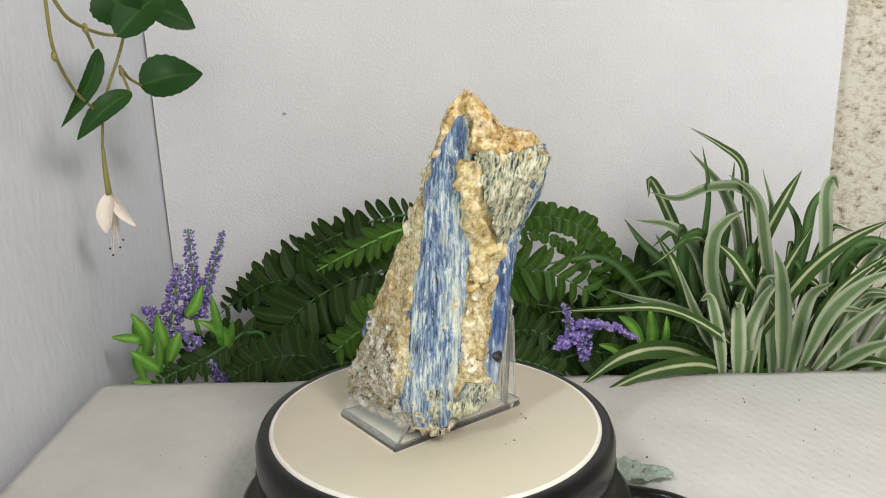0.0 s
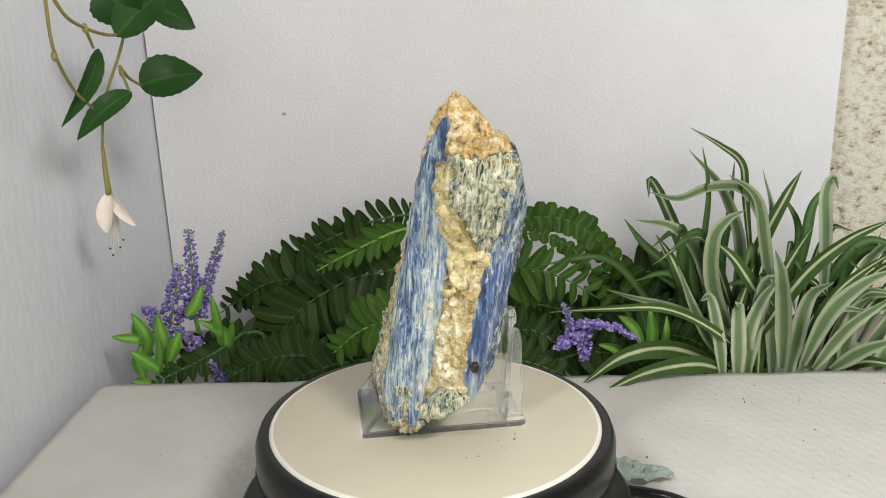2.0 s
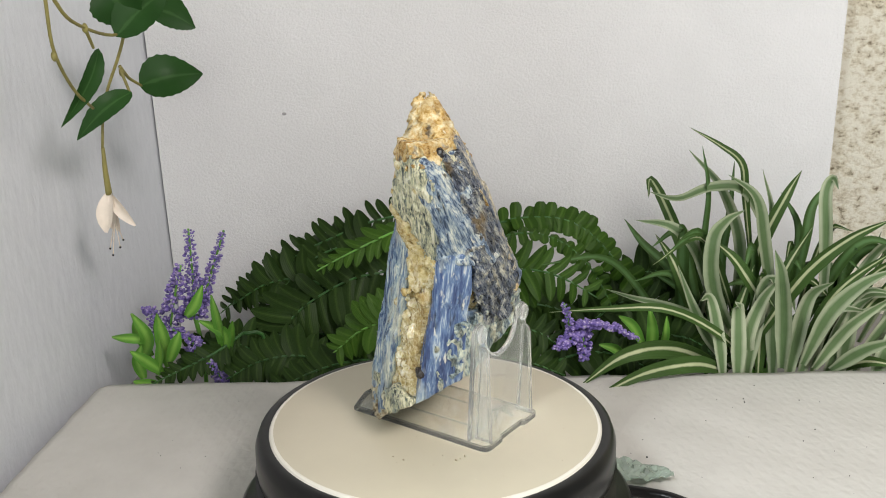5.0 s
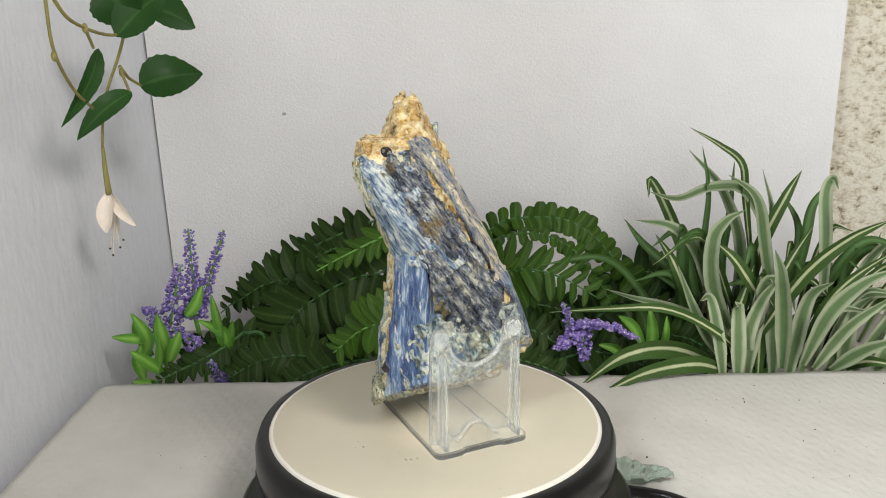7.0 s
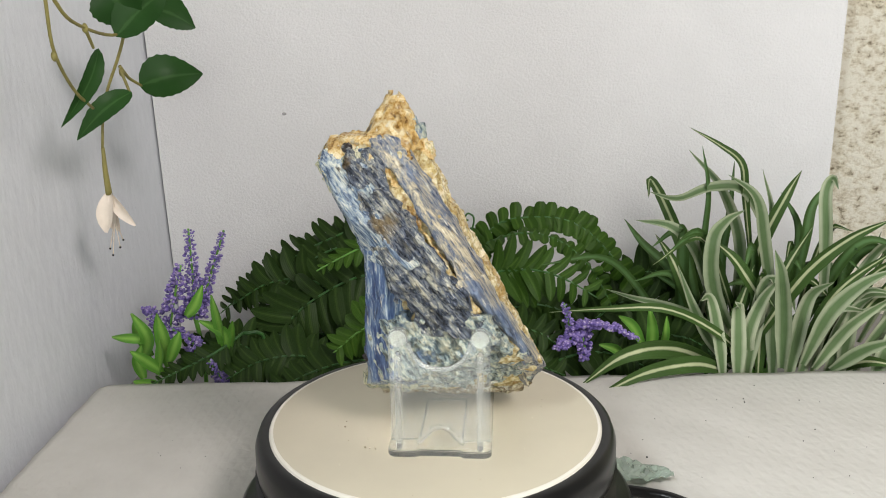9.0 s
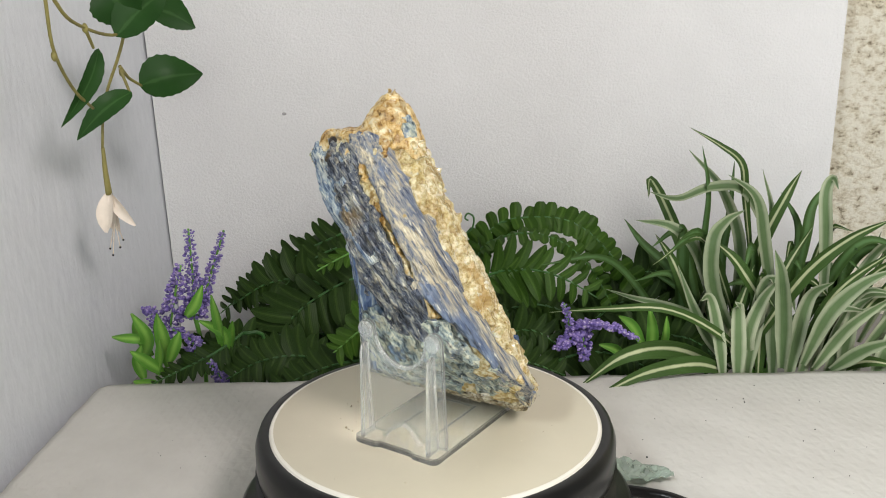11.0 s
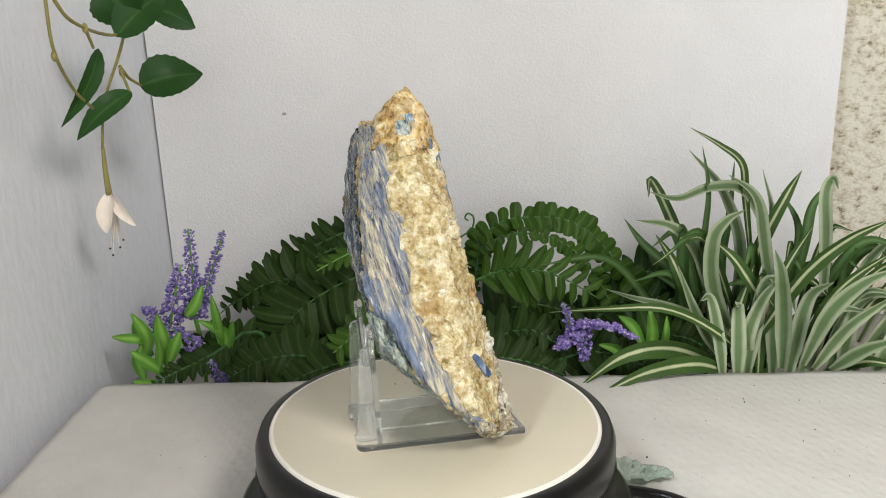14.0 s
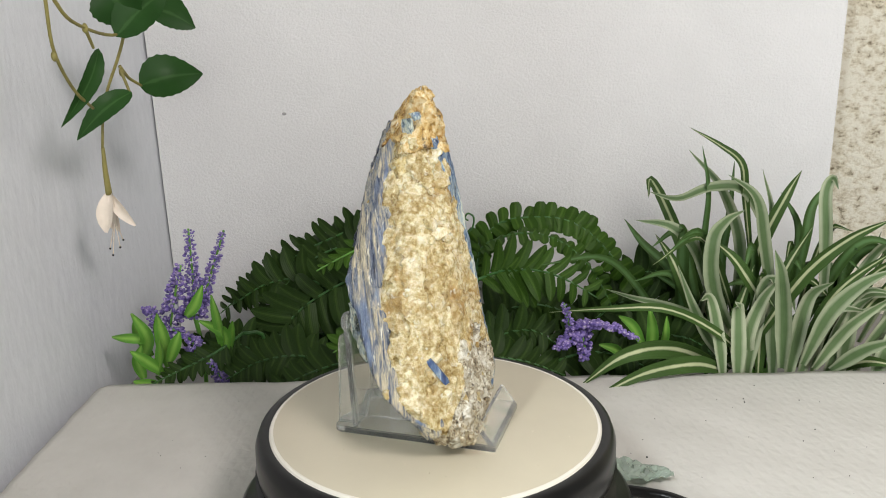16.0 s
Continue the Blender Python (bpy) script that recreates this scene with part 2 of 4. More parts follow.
def box(lo, hi, bevel=0.0, seg=2, bm=None):
    bm = bm or bmesh.new()
    got = bmesh.ops.create_cube(bm, size=1)["verts"]
    for v in got:
        v.co = Vector([lo[i] + (v.co[i] + 0.5) * (hi[i] - lo[i]) for i in range(3)])
    if bevel:
        edges = list({e for v in got for e in v.link_edges})
        bmesh.ops.bevel(bm, geom=edges, offset=bevel, segments=seg, affect="EDGES", profile=0.5)
    return bm


def lathe(profile, n=96, bm=None):
    bm = bm or bmesh.new()
    rings = [[bm.verts.new((r * math.cos(2 * math.pi * i / n), r * math.sin(2 * math.pi * i / n), z)) for i in range(n)] if r > 0 else [bm.verts.new((0, 0, z))] for r, z in profile]
    for a, b in zip(rings, rings[1:]):
        for i in range(n):
            j = (i + 1) % n
            q = [a[i % len(a)], a[j % len(a)], b[j % len(b)], b[i % len(b)]]
            q = list(dict.fromkeys(q))
            if len(q) > 2:
                bm.faces.new(q)
    bmesh.ops.recalc_face_normals(bm, faces=bm.faces)
    return bm


def spline(pts, n):
    """n points along a smooth curve through pts."""
    pts = [Vector(p) for p in pts]
    ext = [2 * pts[0] - pts[1]] + pts + [2 * pts[-1] - pts[-2]]
    out = []
    for k in range(n):
        u = k / (n - 1) * (len(pts) - 1)
        i = min(int(u), len(pts) - 2)
        t = u - i
        a, b, c, d = ext[i:i + 4]
        out.append(0.5 * ((2 * b) + (c - a) * t + (2 * a - 5 * b + 4 * c - d) * t * t + (3 * b - a - 3 * c + d) * t ** 3))
    return out


def tube(pts, radius, n=16, sides=6, bm=None, taper=1.0):
    bm = bm or bmesh.new()
    path = spline(pts, n)
    rings = []
    for k, p in enumerate(path):
        d = (path[min(k + 1, n - 1)] - path[max(k - 1, 0)]).normalized()
        a = d.orthogonal().normalized()
        b = d.cross(a)
        r = radius * (1 + (taper - 1) * k / (n - 1))
        rings.append([bm.verts.new(p + r * (math.cos(2 * math.pi * i / sides) * a + math.sin(2 * math.pi * i / sides) * b)) for i in range(sides)])
    for a, b in zip(rings, rings[1:]):
        # match the nearest start so the skin does not twist
        s = min(range(sides), key=lambda q: (a[0].co - b[q].co).length)
        for i in range(sides):
            bm.faces.new((a[i], a[(i + 1) % sides], b[(i + 1 + s) % sides], b[(i + s) % sides]))
        b[:] = b[s:] + b[:s]
    bm.faces.new(rings[0][::-1]), bm.faces.new(rings[-1])
    bmesh.ops.recalc_face_normals(bm, faces=bm.faces)
    return bm


# ---- solid noise and the skin of a displaced solid ----
def hash3(i, j, k, seed):
    h = (i * 374761393 + j * 668265263 + k * 2147483647 + seed * 974634777) & 0xFFFFFFFF
    h = ((h ^ (h >> 13)) * 1274126177) & 0xFFFFFFFF
    return ((h ^ (h >> 16)) & 0xFFFF) / 65535.0


def vnoise(p, seed=0):
    q = np.floor(p).astype(np.int64)
    f = p - q
    f = f * f * (3 - 2 * f)
    out = 0
    for a in (0, 1):
        for b in (0, 1):
            for c in (0, 1):
                w = (f[:, 0] if a else 1 - f[:, 0]) * (f[:, 1] if b else 1 - f[:, 1]) * (f[:, 2] if c else 1 - f[:, 2])
                out = out + w * hash3(q[:, 0] + a, q[:, 1] + b, q[:, 2] + c, seed)
    return out * 2 - 1


def fbm(p, seed=0, octaves=3):
    return sum(vnoise(p * 2 ** o + 17.3 * o, seed + o) / 2 ** o for o in range(octaves))


def facets(p, seed=0):
    """Facetted lumps: the jittered cell each point lies in raises or lowers it along a slope of its own."""
    q = np.floor(p).astype(np.int64)
    best = np.full(len(p), 9.0)
    val = np.zeros(len(p))
    for a in (-1, 0, 1):
        for b in (-1, 0, 1):
            for c in (-1, 0, 1):
                i, j, k = q[:, 0] + a, q[:, 1] + b, q[:, 2] + c
                dx = p[:, 0] - i - hash3(i, j, k, seed)
                dy = p[:, 1] - j - hash3(i, j, k, seed + 1)
                dz = p[:, 2] - k - hash3(i, j, k, seed + 2)
                d = dx * dx + dy * dy + dz * dz
                v = hash3(i, j, k, seed + 3) - 0.5 + 1.6 * (dx * (hash3(i, j, k, seed + 4) - 0.5) + dy * (hash3(i, j, k, seed + 5) - 0.5) + dz * (hash3(i, j, k, seed + 6) - 0.5)) - 0.5 * d
                near = d < best
                best = np.where(near, d, best)
                val = np.where(near, v, val)
    return val


def basis(axis):
    z = np.array(Vector(axis).normalized())
    x = np.cross(z, (0.3, 1, 0.1))
    x /= np.linalg.norm(x)
    return np.stack([x, np.cross(z, x), z])


def skin(name, field, lo, hi, step):
    """A closed mesh on the zero of field (millimetres in, metres out)."""
    ax = [np.arange(lo[i] - 2 * step, hi[i] + 2.5 * step, step) for i in range(3)]
    g = np.stack(np.meshgrid(*ax, indexing="ij"), -1).astype(np.float32)
    shape = g.shape[:3]
    v = field(g.reshape(-1, 3)).reshape(shape)
    v[[0, -1]] = v[:, [0, -1]] = v[:, :, [0, -1]] = 9.0
    ins = v < 0
    n = [s - 1 for s in shape]
    acc = np.zeros((*n, 3))
    cnt = np.zeros(n)
    for d in range(3):
        sl0 = [slice(None)] * 3
        sl1 = [slice(None)] * 3
        sl0[d], sl1[d] = slice(0, -1), slice(1, None)
        v0, v1 = v[tuple(sl0)], v[tuple(sl1)]
        cross = (v0 < 0) != (v1 < 0)
        t = np.where(cross, v0 / np.where(cross, v0 - v1, 1), 0)
        pt = g[tuple(sl0)] + (g[tuple(sl1)] - g[tuple(sl0)]) * t[..., None]
        o = [k for k in range(3) if k != d]
        for a in (0, 1):
            for b in (0, 1):
                s = [slice(None)] * 3
                s[o[0]] = slice(a, a + n[o[0]])
                s[o[1]] = slice(b, b + n[o[1]])
                c = cross[tuple(s)]
                acc += np.where(c[..., None], pt[tuple(s)], 0)
                cnt += c
    use = cnt > 0
    idx = np.full(n, -1)
    idx[use] = np.arange(use.sum())
    verts = acc[use] / cnt[use][:, None] * 0.001
    quads = []
    for d in range(3):
        o = [k for k in range(3) if k != d]
        s0 = [slice(1, -1)] * 3
        s1 = [slice(1, -1)] * 3
        s0[d], s1[d] = slice(0, -1), slice(1, None)
        a, b = ins[tuple(s0)], ins[tuple(s1)]
        at = np.argwhere(a != b)
        flip = a[tuple(at.T)]
        base = at.copy()
        for k in o:
            base[:, k] += 1
        cells = []
        for da, db in ((0, 0), (1, 0), (1, 1), (0, 1)):
            c = base.copy()
            c[:, o[0]] -= da
            c[:, o[1]] -= db
            cells.append(idx[tuple(c.T)])
        q = np.stack(cells, 1)
        if d == 1:
            flip = ~flip
        q[~flip] = q[~flip][:, ::-1]
        quads.append(q)
    quads = np.concatenate(quads)
    me = bpy.data.meshes.new(name)
    me.from_pydata(verts, [], quads.tolist())
    me.update()
    return me


def solid(planes, zlo, zhi, relief=None, soft=1.2):
    """Distance to a convex body bounded by leaning planes (azimuth, reach at height, height, lean); reach in millimetres."""
    rows = []
    for az, reach, at, lean in planes:
        k = 1 / math.sqrt(1 + lean * lean)
        c, s = math.cos(radians(az)), math.sin(radians(az))
        rows.append((c * k, s * k, -lean * k, (reach - lean * at) * k))
    rows += [(0, 0, -1, -zlo), (0, 0, 1, zhi)]

    def field(p):
        d = np.full(len(p), -99.0, np.float32)
        for a, b, c, r in rows:
            e = p[:, 0] * a + p[:, 1] * b + p[:, 2] * c - r
            d = np.maximum(d, e)
        if relief:
            near = np.abs(d) < 5
            d[near] = d[near] - relief(p[near])
        return d
    return field


# ---- the mineral specimen, in millimetres about the turntable's axis ----
def lumpy(p):
    return 1.4 * facets(p / 8.0, 3) + 0.85 * facets(p / 3.6, 11) + 0.3 * facets(p / 1.8, 13)


def fibrous(axis, amp=1.0, seed=0, width=1.8, long=30.0):
    b = basis(axis)

    def relief(p):
        q = p @ b.T
        s = np.stack([q[:, 0] / width, q[:, 1] / width, q[:, 2] / long], 1)
        w = np.stack([q[:, 0] / 6, q[:, 1] / 6, q[:, 2] / 40], 1)
        return amp * (0.45 * fbm(s, seed, 2) + 0.55 * fbm(w, seed + 7, 2) + 0.2 * fbm(p / 1.5, seed + 9, 1))
    return relief


def ragged(axis, seed=0):
    f = fibrous(axis, 1.1, seed, 2.0, 14.0)

    def relief(p):
        return f(p) + 0.9 * facets(p / 4.0, seed + 2) + 0.4 * fbm(p / 1.3, seed + 4, 2)
    return relief


# leaning faces that bound the lower body, the overhanging upper part and the tip
HULL = [(57, 19.65, 30, 0.89), (51, 30.65, 60, -0.17), (60, 22.7, 95, -0.45), (85.5, 33.98, 35, -0.11), (90, 33.97, 55, -0.5), (90, 12.7, 107, -0.4),
        (114, 41.25, 25, -0.46), (120, 16.2, 85, -0.44), (150, 44.5, 25, -0.53), (141, 10.85, 85, -0.51), (180, 30.55, 25, -0.38),
        (180, 7.5, 85, -0.38), (195, 37.7, 15, -0.4), (223.5, 22.3, 20, 0.14), (210, 8.02, 85, -0.24), (240, 22.8, 25, -0.2), (270, 28.2, 20, -0.05),
        (276, 21.38, 80, -0.02), (40.1, -3.65, 12, 1.59), (126, 36, 10, 0.48), (135, 42, 10, 0.02), (150, 41.5, 10, 0.02), (165, 38, 10, 0.1),
        (180, 34.8, 10, 0.1), (141, 35, 8, 0.9)]
LOW = [(1.5, 24.45, 30, 0.17), (37.5, 20.75, 30, 0.23), (292.5, 23.65, 25, -0.13), (328.5, 27.35, 30, 0)]
HIGH = [(297, 25.45, 90, 0.44), (336, 36.4, 90, 0.45), (18, 36.7, 90, 0.53), (30, 31.9, 90, -0.13), (330, 44, 106, -0.7), (0, 45, 107, -1.2),
        (30, 30.7, 104, -0.5), (300, 36, 108, -0.6)]
PEAK = [(0, 20.8, 122, -1.02), (30, 17.3, 122, -0.93), (60, 11.3, 122, -0.69), (90, 5.8, 122, -0.57), (120, 0.8, 122, -0.66), (150, -3.6, 122, -0.66),
        (180, -5.8, 122, -0.57), (210, -1.8, 122, -0.53), (240, 3.8, 122, -0.38), (270, 11, 122, -0.42), (300, 17.1, 122, -0.54), (330, 21, 122, -0.85)]


def hull():
    low, high, peak = solid(HULL + LOW, 5.5, 116), solid(HULL + HIGH, 50, 115.5), solid(PEAK + HULL, 110, 136)
    return lambda p: np.minimum(np.minimum(low(p), high(p)), peak(p)) - 0.6


def specimen():
    rock = empty("mineral_specimen")
    tagged(rock, "blue bladed kyanite crystals in cream quartz on a clear stand", "mineral")
    outer = hull()

    def piece(name, planes, zlo, zhi, relief, mat, lo, hi, label, step=0.8, inset=0.0, edge=1.8):
        inner = solid(planes, zlo, zhi)

        def field(p):
            d = inner(p)
            at = np.flatnonzero(d < 4)
            q = p[at]
            e = outer(q) + inset
            d[at] = np.maximum(d[at], e)
            near = at[np.abs(d[at]) < 4]
            q = p[near]
            # ragged borders between the pieces, then the relief of the piece itself
            d[near] = np.maximum(inner(q) + edge * fbm(q / 7.0, 131, 2), outer(q) + inset) - relief(q)
            return d
        return part(name, skin(name, field, lo, hi, step), mat, rock, label)

    piece("quartz_matrix", [(284, 14.3, 70, -0.125), (300, 18, 70, -0.13), (325, 24, 50, 0.01), (45, 17, 30, 0.15)], 3, 130, lumpy, M_QUARTZ, (-52, -34, 0), (44, 46, 130), "lumpy cream and honey quartz", 0.75, 0.6, 0.0)
    piece("tip", [(284, 9.5, 115, -0.15), (60, 20, 112, 1.2)], 107, 145, lambda p: 0.6 * lumpy(p), M_IRON, (-12, -26, 104), (46, 30, 136), "pointed orange-stained quartz tip", 0.7, -0.5, 2.5)
    piece("tip_shoulder", [(194, -10.5, 115, -0.06)], 109, 145, lambda p: 0.8 * lumpy(p), M_IRON, (-12, -26, 104), (46, 30, 136), "orange-stained shoulder of the tip", 0.7, -0.5, 2.0)
    piece("kyanite_blade", [(284, 16.4, 70, -0.125), (194, 8.9, 65, -0.176), (14, 11, 80, 0.03), (14, 5.5, 41, 0.15), (104, -7, 70, 0.125), (194, 0.5, 110, -0.8)],
          7, 121, fibrous(FIBRE, 1.1, 21, 1.5), M_BLUE, (-30, -40, 5), (30, 10, 126), "long streaked blue blade", 0.6, -0.2, 0.8)
    piece("side_blade", [(-8, 30, 55, 0.13), (262, 5.2, 55, -0.153), (82, 8.5, 55, 0.05), (172, -14, 55, -0.08)],
          17, 76, fibrous(FIBRE, 0.5, 33), M_DEEP, (5, -20, 10), (42, 32, 84), "smooth deep blue blade", 0.6, -0.6, 0.8)
    piece("upper_lobe", [(194, -14, 100, 0.26), (80, 5, 90, -0.1), (255, 40, 50, 0)],
          73, 113, ragged((0.25, -0.1, 1), 41), M_TEAL, (-5, -40, 60), (52, 40, 118), "splintery grey-green kyanite", 0.7, 0.2, 3.0)
    piece("slanted_blade", [(133, -12, 92, -0.66), (270, 13, 100, 0.25), (190, -22, 90, -0.3)],
          73, 111, fibrous(SLANT, 1.5, 51, 1.8, 24), M_SLATE, (5, -35, 60), (55, 40, 118), "slanted slate-blue kyanite blades", 0.7, -0.2, 2.5)
    piece("mica_slab", [(133, -9, 92, -0.62), (270, 3, 100, 0.3), (313, 27, 72, 0.5), (223, -17, 60, 0.1)],
          44, 112, ragged(SLANT, 57), M_MICA, (-20, -35, 38), (55, 45, 118), "dark glittering slanted mica layer", 0.7, -0.6, 2.5)
    piece("iron_seam", [(133, -6.5, 92, -0.60), (313, 9.7, 92, 0.60), (223, -17, 60, 0.1)],
          54, 112, lambda p: 0.7 * facets(p / 3.0, 91) + 0.5 * fbm(p / 1.4, 93, 2), M_IRON, (-20, -25, 48), (50, 45, 118), "orange iron-stained seam", 0.7, 0.3)
    piece("striped_band", [(133, 4.5, 93, -0.52), (313, 6.5, 92, 0.60), (223, -13, 80, 0.1)],
          61, 115, fibrous((0.3, -0.35, 1), 1.2, 63, 1.5, 30), M_STRIPE, (-10, -10, 56), (50, 50, 118), "slanted blue and tan striped band", 0.7, -0.4)
    piece("striped_band", [(0, 9.7, 58, 0.82), (180, 3.5, 58, -0.72), (270, -17, 40, 0.1)],
          10, 66, fibrous((0.62, -0.1, 0.78), 1.2, 67, 1.5, 26), M_STRIPE, (-46, -10, 5), (44, 50, 70), "slanted blue and tan striped band", 0.7, -0.9)
    piece("weathered_foot", [(180, 12, 30, -0.8), (225, -3, 30, 0), (270, 3, 30, 0.1)],
          10, 51, ragged((0.5, -0.2, 0.8), 71), M_FOOT, (-40, -40, 5), (45, 50, 52), "pale weathered kyanite foot", 0.7, -0.5, 9.0)
    piece("weathered_foot", [(270, 60, 30, 0), (90, -6, 12, 0.3), (190, 9, 12, -0.2)],
          6, 21, ragged((0.5, -0.2, 0.8), 75), M_TEAL, (-20, -36, 3), (36, 10, 22), "cream weathered foot of the blades", 0.7, -0.3, 6.0)
    piece("base_crust", [(30, -13, 14, -0.1)],
          4, 15, lambda p: 1.3 * facets(p / 3.5, 81) + 0.9 * fbm(p / 1.4, 83, 2), M_CRUST, (-52, -35, 0), (10, 44, 34), "crumbly brown mica crust", 0.7, -0.2, 4.0)
    piece("base_crust", [(0, 12, 8, 0)],
          4, 10, lambda p: 1.4 * facets(p / 3.5, 85) + 0.8 * fbm(p / 1.4, 86, 2), M_CRUST, (-52, -35, 0), (20, 40, 14), "crumbly brown mica crust", 0.7, -0.3)
    piece("chalky_crust", [(0, -14, 20, -0.2), (90, 14, 20, -0.4)],
          8, 41, lambda p: 1.2 * facets(p / 4.5, 87) + 0.9 * fbm(p / 1.4, 88, 2), M_CHALK, (-52, -35, 4), (0, 30, 46), "chalky white and brown crust", 0.7, -0.3, 5.0)
    piece("yellow_quartz", [(194, -8, 80, 0.05), (14, 25, 80, 0.1), (315, 23.5, 80, 0.02)],
          60, 106, lambda p: 1.0 * facets(p / 5.0, 95) + 0.4 * fbm(p / 1.5, 96, 2), M_HONEY, (0, -36, 56), (40, 10, 110), "orange-yellow stained quartz groove", 0.75, 0.2, 3.0)
    # glassy quartz crystals standing out of the groove between the blades and on the honey face
    pick = random.Random(12)
    spots = [(pick.uniform(-60, -34), pick.uniform(18, 74), pick.uniform(1.6, 3.4), 3.6) for k in range(34)]
    spots += [(pick.uniform(-40, -16), pick.uniform(97, 113), pick.uniform(1.6, 3.0), 1.4) for k in range(9)]
    spots += [(pick.uniform(100, 200), pick.uniform(20, 112), pick.uniform(1.5, 3.6), 1.6) for k in range(44)]
    spots += [(pick.uniform(0, 60), pick.uniform(108, 114), pick.uniform(1.6, 2.8), 1.0) for k in range(8)]
    for az, z, r, sunk in spots:
        c, q = math.cos(radians(az)), math.sin(radians(az))
        reach = np.arange(0, 50, 0.5)
        d = outer(np.stack([reach * c + 0 * reach, reach * q, z + 0 * reach], 1))
        inside = reach[d < 0]
        if not len(inside):
            continue
        at = inside.max() - sunk - 0.55 * r
        bm = bmesh.new()
        got = bmesh.ops.create_icosphere(bm, subdivisions=2, radius=1)
        for k in range(7):
            n = Vector((pick.uniform(-1, 1), pick.uniform(-1, 1), pick.uniform(-1, 1))).normalized()
            bmesh.ops.bisect_plane(bm, geom=bm.verts[:] + bm.edges[:] + bm.faces[:], plane_co=n * pick.uniform(0.5, 0.8), plane_no=n, clear_outer=True)
            bmesh.ops.holes_fill(bm, edges=[e for e in bm.edges if e.is_boundary])
        m = Matrix.LocRotScale(Vector((at * c, at * q, z)) * 0.001, Euler((pick.uniform(0, 3), pick.uniform(0, 3), pick.uniform(0, 3))), Vector((r, r * pick.uniform(0.7, 1), r * pick.uniform(0.9, 1.7))) * 0.001)
        bmesh.ops.transform(bm, matrix=m, verts=bm.verts)
        part("quartz_crystal", bm, M_GLASSY, rock, "", False)
    # slim blue crystals lying in the honey quartz
    for at, az, tilt, size, mat in (((-27.6, 17.5, 33.7), 148, 36, (1.2, 1.0, 5.6), M_DEEP), ((9.2, 4.0, 114.0), 100, 8, (2.6, 0.9, 5.4), M_FOOT)):
        bm = bmesh.new()
        bmesh.ops.create_cube(bm, size=2)
        bmesh.ops.bevel(bm, geom=bm.edges[:], offset=0.25, segments=1, affect="EDGES")
        m = Matrix.Translation(Vector(at) * 0.001) @ pose(0, 0, 0, 0, 0, az - 90) @ pose(0, 0, 0, 0, tilt, 0) @ Matrix.Diagonal((size[0] * 0.001, size[1] * 0.001, size[2] * 0.001, 1))
        bmesh.ops.transform(bm, matrix=m, verts=bm.verts)
        part("kyanite_chip", bm, mat, rock, "slim blue crystal", False)
    # dark garnets and loose quartz grains set in the surface
    for k, (at, r) in enumerate((((24.3, -12.2, 31.0), 2.1), ((34.6, -7.6, 112.6), 2.3), ((35.8, -6.0, 105.7), 1.8))):
        bm = bmesh.new()
        bmesh.ops.create_icosphere(bm, subdivisions=2, radius=r * 0.001)
        for v in bm.verts:
            v.co = v.co * (1 + 0.5 * noise.noise(v.co * 700 + Vector((k * 9, 0, 0)))) + Vector(at) * 0.001
        part("garnet", bm, M_GARNET, rock, "small black garnet", False)
    return rock


# ---- setting ----
def slab(name, lo, hi, mat, bevel=0.0):
    return tagged(part(name, box(lo, hi, bevel), mat, smooth=False), kind="structure")


FLOOR = TABLE - 0.03
tagged(slab("table", (-1.2, -1.2, FLOOR - 0.06), (1.2, 0.9, FLOOR), M_WOOD), "dim grey table under the display corner", "table")
tagged(slab("plinth", (-0.180, -0.45, FLOOR), (0.33, 0.1225, TABLE - 0.002), M_BOARD, 0.001), "low white plinth under the paper towel", "plinth")
# plain walls and ceiling that close the room
slab("wall_room_west", (-1.26, -2.2, FLOOR - 0.06), (-1.2, 0.306, 2.2), M_ROOM)
slab("wall_room_east", (1.2, -2.2, FLOOR - 0.06), (1.26, 0.306, 2.2), M_ROOM)
slab("wall_room_south", (-1.26, -2.26, FLOOR - 0.06), (1.26, -2.2, 2.2), M_ROOM)
slab("ceiling", (-1.26, -2.26, 2.2), (1.26, 0.38, 2.26), M_ROOM)
slab("floor", (-1.2, -2.2, FLOOR - 0.06), (1.2, -1.2, FLOOR - 0.03), M_WOOD)
# the backboard stops just short of the side board, which leans out and opens a little towards the front
back = slab("wall_back", (-0.1958, 0.29, FLOOR), (0.284, 0.296, 0.62), M_BOARD)
for v in back.data.vertices:
    if v.co.x < 0:
        v.co.x -= 0.024 * (v.co.z - TABLE)
side_board = slab("wall_left", (-0.207, -0.30, FLOOR), (-0.1972, 0.304, 0.62), M_LEFT)
for v in side_board.data.vertices:
    v.co.x -= 0.024 * (v.co.z - TABLE) + 0.03 * (0.29 - v.co.y)
slab("wall_stucco", (-1.2, 0.306, FLOOR), (1.2, 0.38, 2.2), M_STUCCO)


